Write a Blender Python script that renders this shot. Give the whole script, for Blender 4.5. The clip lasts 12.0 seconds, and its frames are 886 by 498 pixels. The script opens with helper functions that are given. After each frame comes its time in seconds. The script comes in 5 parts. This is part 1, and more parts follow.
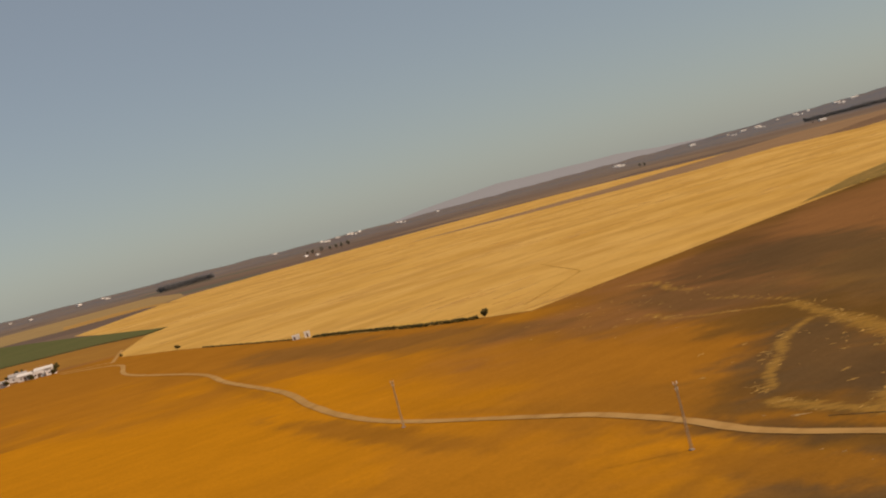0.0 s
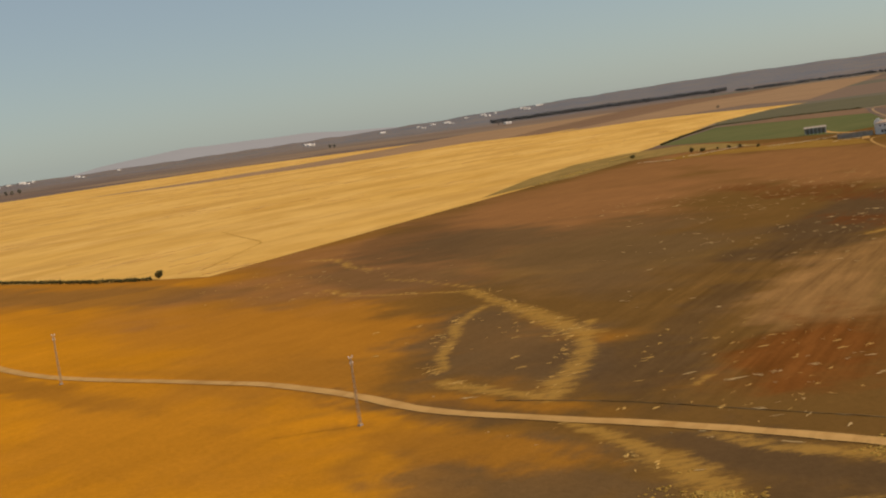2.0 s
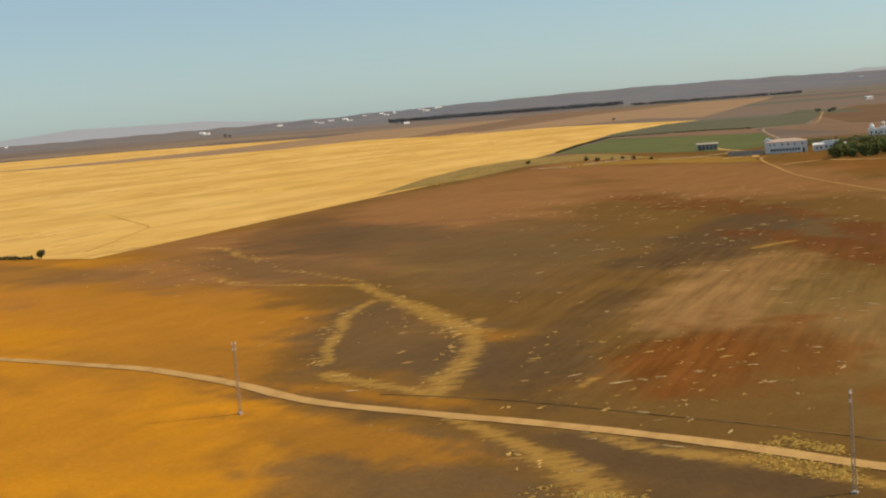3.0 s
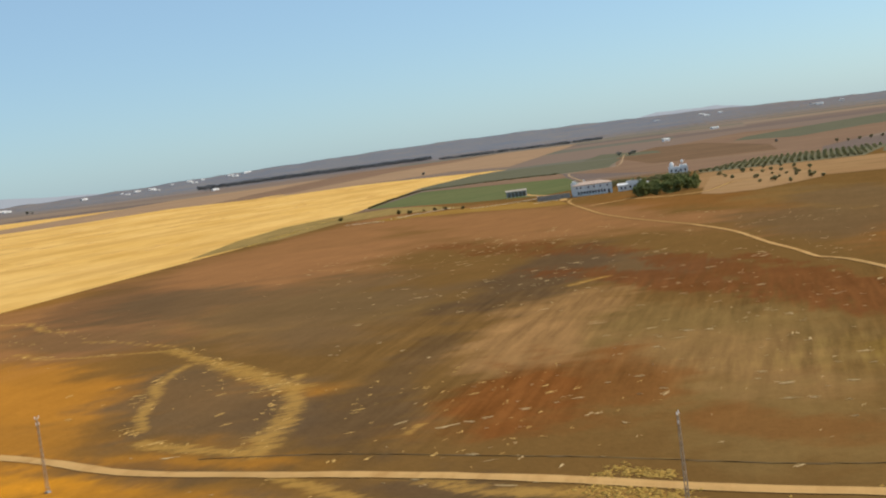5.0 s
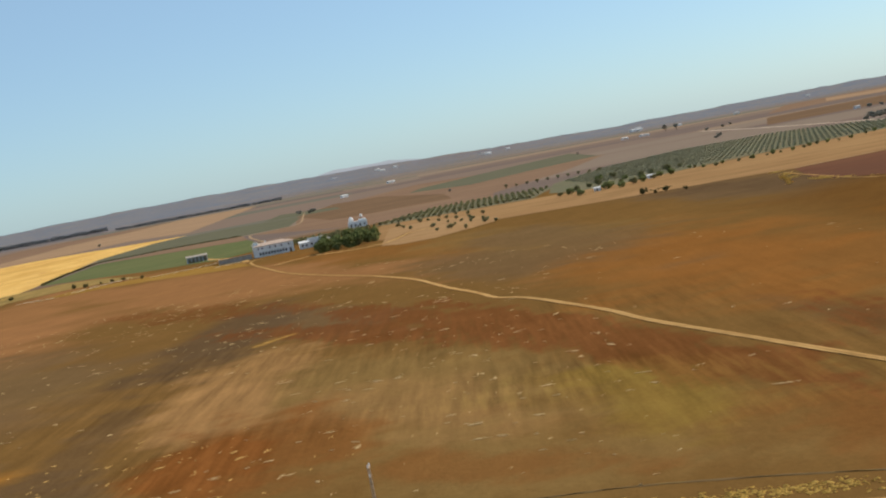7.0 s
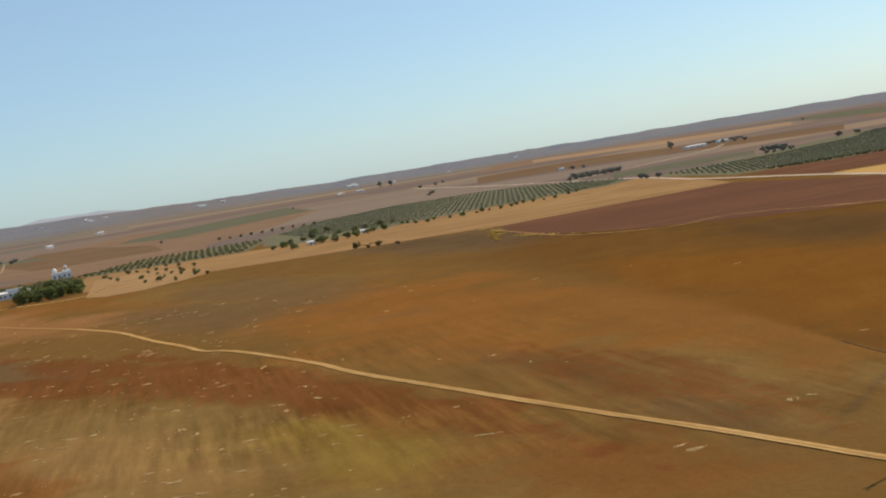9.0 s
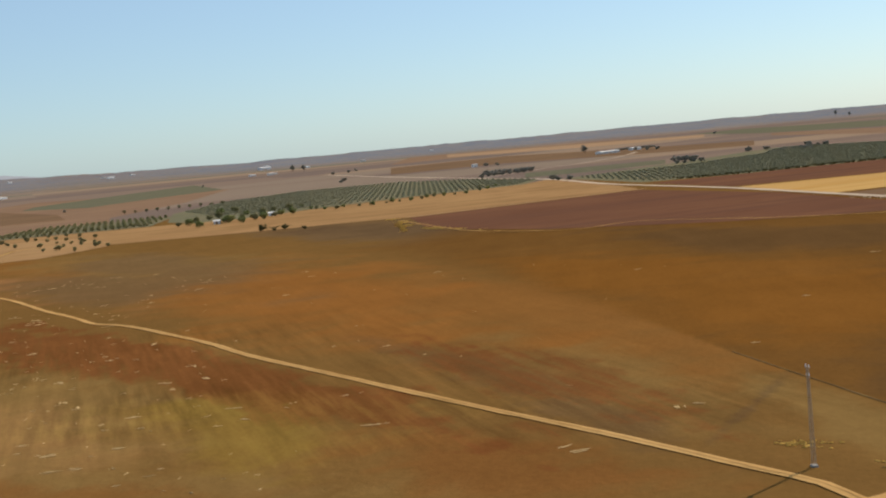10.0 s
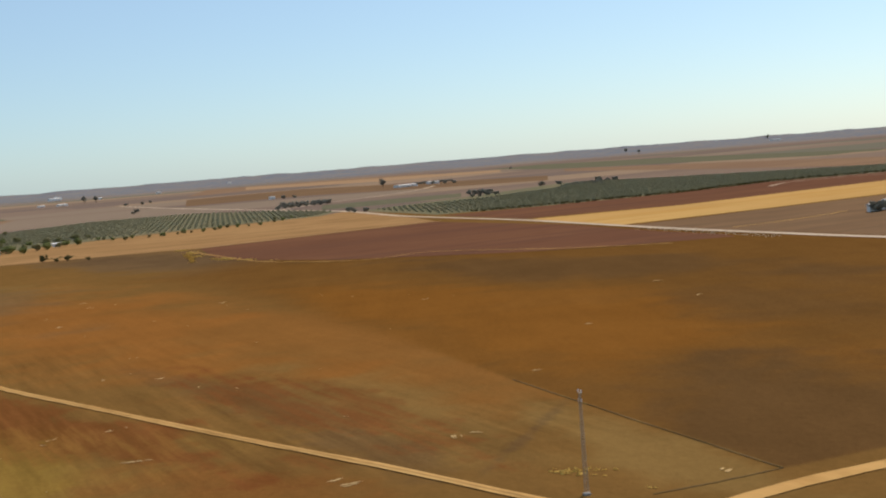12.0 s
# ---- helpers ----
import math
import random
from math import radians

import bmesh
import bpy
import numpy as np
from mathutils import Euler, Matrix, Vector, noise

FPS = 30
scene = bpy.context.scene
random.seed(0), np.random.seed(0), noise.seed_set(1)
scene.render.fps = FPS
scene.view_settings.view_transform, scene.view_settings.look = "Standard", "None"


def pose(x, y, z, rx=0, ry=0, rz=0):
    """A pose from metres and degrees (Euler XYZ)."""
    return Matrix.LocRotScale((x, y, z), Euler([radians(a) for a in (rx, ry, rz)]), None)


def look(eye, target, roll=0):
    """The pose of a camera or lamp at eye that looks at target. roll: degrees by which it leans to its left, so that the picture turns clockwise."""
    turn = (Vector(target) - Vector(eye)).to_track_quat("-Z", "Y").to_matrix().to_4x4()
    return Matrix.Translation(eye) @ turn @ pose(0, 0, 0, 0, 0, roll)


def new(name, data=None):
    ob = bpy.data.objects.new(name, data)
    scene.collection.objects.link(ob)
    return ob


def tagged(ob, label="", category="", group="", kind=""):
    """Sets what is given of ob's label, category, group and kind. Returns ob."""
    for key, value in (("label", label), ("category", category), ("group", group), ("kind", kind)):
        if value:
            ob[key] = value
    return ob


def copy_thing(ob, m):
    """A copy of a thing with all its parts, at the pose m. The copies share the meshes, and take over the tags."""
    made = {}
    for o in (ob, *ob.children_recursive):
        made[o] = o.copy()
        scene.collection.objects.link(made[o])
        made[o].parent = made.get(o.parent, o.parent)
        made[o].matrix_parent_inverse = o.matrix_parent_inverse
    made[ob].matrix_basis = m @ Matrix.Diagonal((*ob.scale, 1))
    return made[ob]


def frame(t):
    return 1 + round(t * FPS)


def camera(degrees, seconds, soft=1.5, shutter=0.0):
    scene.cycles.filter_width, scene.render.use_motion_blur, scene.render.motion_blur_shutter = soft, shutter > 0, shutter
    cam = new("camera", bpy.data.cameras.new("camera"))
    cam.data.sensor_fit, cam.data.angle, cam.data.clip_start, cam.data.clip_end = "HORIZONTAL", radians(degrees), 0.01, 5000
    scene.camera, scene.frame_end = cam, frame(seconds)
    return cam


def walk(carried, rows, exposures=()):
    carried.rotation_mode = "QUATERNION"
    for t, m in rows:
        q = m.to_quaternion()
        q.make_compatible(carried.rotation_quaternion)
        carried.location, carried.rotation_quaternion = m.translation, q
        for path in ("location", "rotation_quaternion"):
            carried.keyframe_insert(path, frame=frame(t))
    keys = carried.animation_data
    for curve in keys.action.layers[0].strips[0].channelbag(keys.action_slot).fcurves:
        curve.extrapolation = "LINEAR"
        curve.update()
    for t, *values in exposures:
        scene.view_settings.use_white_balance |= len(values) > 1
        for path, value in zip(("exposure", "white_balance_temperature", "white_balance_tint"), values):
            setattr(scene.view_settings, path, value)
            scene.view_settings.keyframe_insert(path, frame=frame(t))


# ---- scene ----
# The camera: a small aircraft that drifts and sinks slowly while it turns to the right.
cam = camera(37.08, 12.0, soft=2.1)


def heading(t, yaw, down, lean, x, y, z):
    """A row of the path: compass heading, dip below level and lean to the right, in degrees."""
    a, d = radians(yaw), radians(down)
    way = Vector((math.sin(a) * math.cos(d), math.cos(a) * math.cos(d), -math.sin(d)))
    return (t, look((x, y, z), Vector((x, y, z)) + way * 10, -lean))


walk(cam, [
    heading(0.0, 0.25, 1.99, 14.68, 0.01, 0.01, 45.06),
    heading(0.5, 2.72, 1.74, 12.44, -0.28, 1.38, 44.68),
    heading(0.7, 4.44, 2.09, 13.05, -0.37, 1.92, 44.51),
    heading(1.0, 6.94, 3.06, 12.32, -0.52, 2.71, 44.25),
    heading(1.5, 10.00, 5.09, 11.00, -0.65, 3.98, 43.77),
    heading(2.0, 13.59, 5.68, 8.04, -0.60, 5.16, 43.19),
    heading(2.5, 16.64, 6.84, 8.41, -0.41, 6.30, 42.51),
    heading(2.7, 17.20, 6.53, 5.38, -0.30, 6.76, 42.23),
    heading(4.3, 22.64, 4.44, 6.36, 1.06, 10.46, 39.97),
    heading(4.5, 23.98, 4.70, 6.29, 1.30, 10.93, 39.77),
    heading(5.0, 26.46, 4.46, 7.55, 1.98, 12.10, 39.35),
    heading(5.5, 26.02, 3.70, 12.26, 2.82, 13.17, 39.00),
    heading(6.0, 28.79, 3.13, 11.47, 3.76, 14.10, 38.71),
    heading(6.5, 34.98, 3.93, 9.84, 4.65, 14.92, 38.43),
    heading(7.0, 40.29, 4.04, 10.78, 5.49, 15.59, 38.13),
    heading(7.5, 45.34, 2.77, 14.47, 6.30, 16.10, 37.81),
    heading(7.7, 47.49, 2.76, 13.65, 6.63, 16.27, 37.69),
    heading(9.3, 54.07, 4.58, 7.79, 9.47, 17.00, 36.92),
    heading(9.5, 53.95, 5.16, 5.30, 10.01, 17.03, 36.78),
    heading(10.0, 56.67, 4.70, 5.28, 11.53, 17.09, 36.35),
    heading(10.5, 58.44, 3.70, 4.91, 13.22, 17.16, 35.87),
    heading(11.0, 59.11, 3.54, 5.58, 15.05, 17.23, 35.38),
    heading(11.5, 61.21, 4.17, 6.12, 16.94, 17.28, 34.88),
    heading(12.0, 65.41, 3.97, 4.57, 18.83, 17.33, 34.36),
], exposures=[
    (0.0, -0.44, 9500, 27), (1.5, -0.38, 9300, 25), (2.7, -0.02, 8200, 17), (4.3, 0.19, 7000, 13), (5.5, 0.24, 6800, 13), (9.3, 0.18, 7200, 16), (12.0, 0.20, 7250, 17),
])

# ---- world and sun ----
SUN_AZIMUTH, SUN_HEIGHT = 102.0, 38.0
world = bpy.data.worlds.new("world")
world.use_nodes = True
scene.world = world
wn, wl = world.node_tree.nodes, world.node_tree.links
sky = wn.new("ShaderNodeTexSky")
sky.sky_type, sky.sun_disc = "NISHITA", False
sky.sun_elevation, sky.sun_rotation = radians(SUN_HEIGHT), radians(SUN_AZIMUTH)
sky.air_density, sky.dust_density, sky.ozone_density, sky.altitude = 0.9, 0.5, 2.0, 150
tint = wn.new("ShaderNodeMix")
tint.data_type, tint.blend_type = "RGBA", "MULTIPLY"
tint.inputs[0].default_value, tint.inputs[7].default_value = 1.0, (0.73, 0.985, 1.19, 1.0)
wl.new(sky.outputs["Color"], tint.inputs[6])
veil = wn.new("ShaderNodeMix")
veil.data_type = "RGBA"
veil.inputs[0].default_value, veil.inputs[7].default_value = 0.36, (4.6, 7.0, 8.65, 1.0)
wl.new(tint.outputs[2], veil.inputs[6])
wl.new(veil.outputs[2], wn["Background"].inputs["Color"])
wn["Background"].inputs["Strength"].default_value = 0.090
sun = new("sun", bpy.data.lights.new("sun", "SUN"))
sun.data.energy, sun.data.angle, sun.data.color = 4.3, radians(0.53), (1.0, 0.92, 0.80)
a, e = radians(SUN_AZIMUTH), radians(SUN_HEIGHT)
sun.matrix_world = look((0, 0, 200), Vector((0, 0, 200)) - Vector((math.sin(a) * math.cos(e), math.cos(a) * math.cos(e), math.sin(e))))


# ---- materials ----
def node(nt, kind, inputs=(), **props):
    n = nt.nodes.new("ShaderNode" + kind)
    for k, v in props.items():
        setattr(n, k, v)
    for k, v in dict(inputs).items():
        if isinstance(v, bpy.types.NodeSocket):
            nt.links.new(v, n.inputs[k])
        else:
            n.inputs[k].default_value = v
    return n


def rgb(c):
    return (*c, 1.0)


def mix(nt, fac, a, b):
    n = node(nt, "Mix", data_type="RGBA")
    for k, v in ((0, fac), (6, a), (7, b)):
        if isinstance(v, bpy.types.NodeSocket):
            nt.links.new(v, n.inputs[k])
        else:
            n.inputs[k].default_value = v if k == 0 else rgb(v)
    return n.outputs[2]


def calc(nt, op, a, b=0.0):
    n = node(nt, "Math", operation=op)
    for k, v in ((0, a), (1, b)):
        if isinstance(v, bpy.types.NodeSocket):
            nt.links.new(v, n.inputs[k])
        else:
            n.inputs[k].default_value = v
    return n.outputs[0]


def ramp(nt, v, lo, hi):
    n = node(nt, "MapRange", {"Value": v, "From Min": lo, "From Max": hi}, interpolation_type="SMOOTHSTEP")
    return n.outputs[0]


def grain(nt, where, scale, detail=5.0, rough=0.6):
    return node(nt, "TexNoise", {"Vector": where, "Scale": scale, "Detail": detail, "Roughness": rough}).outputs["Fac"]


def turned(nt, angle, sx, sy):
    """Places on the ground, turned so that x runs along a compass direction, and stretched."""
    tc = node(nt, "TexCoord")
    m1 = node(nt, "Mapping", {"Vector": tc.outputs["Object"], "Rotation": (0, 0, radians(angle - 90))})
    return node(nt, "Mapping", {"Vector": m1.outputs[0], "Scale": (sx, sy, 1)}).outputs[0]


def material(name, rough=0.9):
    m = bpy.data.materials.new(name)
    m.use_nodes = True
    nt = m.node_tree
    b = nt.nodes["Principled BSDF"]
    b.inputs["Roughness"].default_value = rough
    b.inputs["Specular IOR Level"].default_value = 0.0 if rough > 0.7 else 0.5
    return m, nt, b


def bumped(nt, b, height, distance, strength=0.6):
    n = node(nt, "Bump", {"Height": height, "Distance": distance, "Strength": strength})
    nt.links.new(n.outputs[0], b.inputs["Normal"])


def plain(name, c1, c2, scale=0.5, rough=0.85, metal=0.0, fine=6.0):
    """Two tones that run into one another at two scales."""
    m, nt, b = material(name, rough)
    tc = node(nt, "TexCoord").outputs["Object"]
    big, small = grain(nt, tc, scale), grain(nt, tc, scale * fine)
    f = ramp(nt, calc(nt, "ADD", calc(nt, "MULTIPLY", big, 0.6), calc(nt, "MULTIPLY", small, 0.4)), 0.36, 0.64)
    nt.links.new(mix(nt, f, c1, c2), b.inputs["Base Color"])
    b.inputs["Metallic"].default_value = metal
    bumped(nt, b, small, 0.03)
    return m


def field_material(name, c1, c2, c3, angle=40, along=0.006, across=0.05, lines=0.0, spacing=0.35, drift=None):
    """Farmland: two tones in broad patches, streaks along the working direction, and fine grain."""
    m, nt, b = material(name, 0.95)
    tc = node(nt, "TexCoord").outputs["Object"]
    big = grain(nt, tc, 0.008, 6)
    streak = grain(nt, turned(nt, angle, along, across), 1.0, 6, 0.65)
    fine = grain(nt, turned(nt, angle, 0.12, 0.6), 1.0, 4, 0.7)
    c = mix(nt, ramp(nt, big, 0.35, 0.65), c1, c2)
    c = mix(nt, calc(nt, "MULTIPLY", ramp(nt, grain(nt, turned(nt, angle, 0.02, 0.06), 1.0, 8, 0.72), 0.48, 0.70), 0.5), c, tuple(v * 0.72 for v in c1))
    c = mix(nt, ramp(nt, streak, 0.44, 0.72), c, c3)
    if drift:
        c = mix(nt, calc(nt, "MULTIPLY", ramp(nt, grain(nt, turned(nt, angle + 14, 0.005, 0.016), 1.0, 5, 0.6), 0.47, 0.66), 0.75), c, drift)
        c = mix(nt, calc(nt, "MULTIPLY", ramp(nt, grain(nt, turned(nt, angle + 6, 0.016, 0.11), 1.0, 5, 0.7), 0.55, 0.72), 0.6), c, tuple(v * 0.82 for v in drift))
    if lines:
        w = node(nt, "TexWave", {"Vector": turned(nt, angle, 0.0, 1.0), "Scale": spacing, "Distortion": 1.2, "Detail": 2.0}, bands_direction="Y").outputs["Fac"]
        c = mix(nt, calc(nt, "MULTIPLY", ramp(nt, w, 0.45, 0.8), lines), c, c3)
    c = mix(nt, calc(nt, "MULTIPLY", ramp(nt, fine, 0.5, 0.8), 0.35), c, tuple(v * 0.55 for v in c2))
    nt.links.new(c, b.inputs["Base Color"])
    bumped(nt, b, fine, 0.12)
    return m


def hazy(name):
    """Mountains beyond the plain, washed out by air; the haze is a painted glow."""
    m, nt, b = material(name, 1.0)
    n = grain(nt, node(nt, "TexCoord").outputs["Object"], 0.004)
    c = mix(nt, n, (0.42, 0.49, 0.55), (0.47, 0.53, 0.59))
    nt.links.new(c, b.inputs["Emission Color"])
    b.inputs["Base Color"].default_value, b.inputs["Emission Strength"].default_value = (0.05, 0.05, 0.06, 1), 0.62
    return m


def leaf_material(name, c1, c2):
    m, nt, b = material(name, 0.8)
    g = node(nt, "NewGeometry").outputs["Random Per Island"]
    o = node(nt, "ObjectInfo").outputs["Random"]
    f = calc(nt, "ADD", calc(nt, "MULTIPLY", g, 0.7), calc(nt, "MULTIPLY", o, 0.3))
    c = mix(nt, f, c1, c2)
    nt.links.new(c, b.inputs["Base Color"])
    glow = node(nt, "BsdfTranslucent", {"Color": c})
    both = node(nt, "MixShader", {0: 0.45, 1: b.outputs[0], 2: glow.outputs[0]})
    nt.links.new(both.outputs[0], nt.nodes["Material Output"].inputs["Surface"])
    return m


def scaled(nt, c, k):
    n = node(nt, "VectorMath", {0: c}, operation="SCALE")
    nt.links.new(k, n.inputs["Scale"])
    return n.outputs[0]


def ground_material():
    m, nt, b = material("farmland_soil", 0.95)
    tc = node(nt, "TexCoord").outputs["Object"]
    big, mid, fine = grain(nt, tc, 0.012, 6), grain(nt, tc, 0.09, 6, 0.65), grain(nt, tc, 0.9, 5, 0.7)
    mott = grain(nt, tc, 0.028, 9, 0.72)
    furrow = grain(nt, turned(nt, 41, 0.045, 0.55), 1.0, 4, 0.6)
    ruts = grain(nt, turned(nt, 41, 0.02, 0.22), 1.0, 3, 0.55)
    sweep = grain(nt, turned(nt, 62, 0.02, 0.14), 1.0, 5, 0.6)
    wisp = grain(nt, turned(nt, 95, 0.20, 0.42), 1.0, 7, 0.8)

    def mask(name, depth=0.9, edge=0.25, by=None):
        at = node(nt, "Attribute", attribute_name=name).outputs["Fac"]
        v = calc(nt, "ADD", at, calc(nt, "MULTIPLY", calc(nt, "SUBTRACT", by, 0.5), depth))
        return calc(nt, "MULTIPLY", ramp(nt, v, 0.5 - edge, 0.5 + edge), ramp(nt, at, 0.02, 0.30))

    def swing(c, noise, amount):
        return scaled(nt, c, calc(nt, "ADD", 1.0 - amount / 2, calc(nt, "MULTIPLY", noise, amount)))

    c = node(nt, "Attribute", attribute_name="soil").outputs["Color"]
    c = mix(nt, calc(nt, "MULTIPLY", mask("red", 1.9, 0.45, furrow), 0.78), c, TONES["red"])
    rows = node(nt, "Attribute", attribute_name="rows").outputs["Fac"]
    lined = calc(nt, "ADD", calc(nt, "MULTIPLY", calc(nt, "SUBTRACT", furrow, 0.5), 1.1), calc(nt, "MULTIPLY", calc(nt, "SUBTRACT", ruts, 0.5), 0.9))
    c = scaled(nt, c, calc(nt, "ADD", 1.0, calc(nt, "MULTIPLY", rows, lined)))
    c = mix(nt, calc(nt, "MULTIPLY", mask("weed", 2.0, 0.5, furrow), 0.18), c, WEED)
    c = mix(nt, mask("till", 0.12, 0.5, sweep), c, swing(node(nt, "Attribute", attribute_name="tilled").outputs["Color"], sweep, 0.15))
    c = swing(swing(swing(c, mott, 0.42), sweep, 0.14), mid, 0.22)
    # fields far off, strip by strip; distance haze is greyed into their tones
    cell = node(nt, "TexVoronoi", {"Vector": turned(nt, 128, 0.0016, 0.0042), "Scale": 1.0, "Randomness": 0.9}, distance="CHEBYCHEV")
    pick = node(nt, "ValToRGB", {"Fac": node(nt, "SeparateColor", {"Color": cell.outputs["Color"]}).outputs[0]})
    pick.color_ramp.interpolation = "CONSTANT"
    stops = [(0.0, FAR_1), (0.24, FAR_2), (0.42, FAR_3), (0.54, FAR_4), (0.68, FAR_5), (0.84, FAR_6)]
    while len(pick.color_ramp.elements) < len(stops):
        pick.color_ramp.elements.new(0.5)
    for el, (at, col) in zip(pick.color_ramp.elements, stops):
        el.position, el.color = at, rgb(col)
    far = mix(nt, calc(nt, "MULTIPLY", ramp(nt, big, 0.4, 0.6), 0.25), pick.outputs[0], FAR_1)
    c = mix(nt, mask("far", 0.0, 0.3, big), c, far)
    straw = mix(nt, ramp(nt, fine, 0.3, 0.7), STRAW, STRAW_B)
    c = mix(nt, calc(nt, "MULTIPLY", mask("straw", 3.2, 0.40, wisp), 0.62), c, straw)
    # woods on the rim hills, with distance haze painted into the colour
    c = mix(nt, mask("wood", 1.6, 0.35, sweep), c, mix(nt, ramp(nt, grain(nt, turned(nt, 128, 0.004, 0.014), 1.0, 8, 0.75), 0.40, 0.62), HAZED_WOODS, HAZED_WOODS_B))
    c = swing(c, fine, 0.4)
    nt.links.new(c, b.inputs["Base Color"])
    bumped(nt, b, calc(nt, "ADD", mid, calc(nt, "MULTIPLY", fine, 0.3)), 0.5, 0.5)
    return m


# tones of the soil
TONES = {
    "base": (0.15, 0.081, 0.025),
    "pink": (0.264, 0.124, 0.049),
    "orange": (0.206, 0.087, 0.022),
    "olive": (0.18, 0.109, 0.037),
    "tan": (0.253, 0.137, 0.052),
    "grey": (0.129, 0.079, 0.037),
    "dark": (0.093, 0.058, 0.03),
    "red": (0.139, 0.05, 0.016),
    "rust": (0.174, 0.065, 0.017),
    "yellow": (0.203, 0.129, 0.026),
    "ochre": (0.520, 0.214, 0.018),
    "amber": (0.39, 0.163, 0.024),
    "shade": (0.320, 0.138, 0.022),
    "till_base": (0.126, 0.061, 0.017),
    "till_orange": (0.165, 0.07, 0.015),
    "till_dark": (0.096, 0.052, 0.02),
}
# rim woods in two tones, greyed and blued to stand in for haze
HAZED_WOODS_B = (0.205, 0.182, 0.160)
WEED, STRAW, STRAW_B, HAZED_WOODS = (0.30, 0.215, 0.048), (0.48, 0.272, 0.066), (0.38, 0.208, 0.048), (0.128, 0.150, 0.185)
# far strips: field colours desaturated in place of haze
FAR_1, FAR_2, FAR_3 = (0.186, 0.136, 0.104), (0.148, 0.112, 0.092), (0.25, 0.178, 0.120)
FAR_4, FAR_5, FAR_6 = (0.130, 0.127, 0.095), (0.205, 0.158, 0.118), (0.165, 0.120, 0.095)

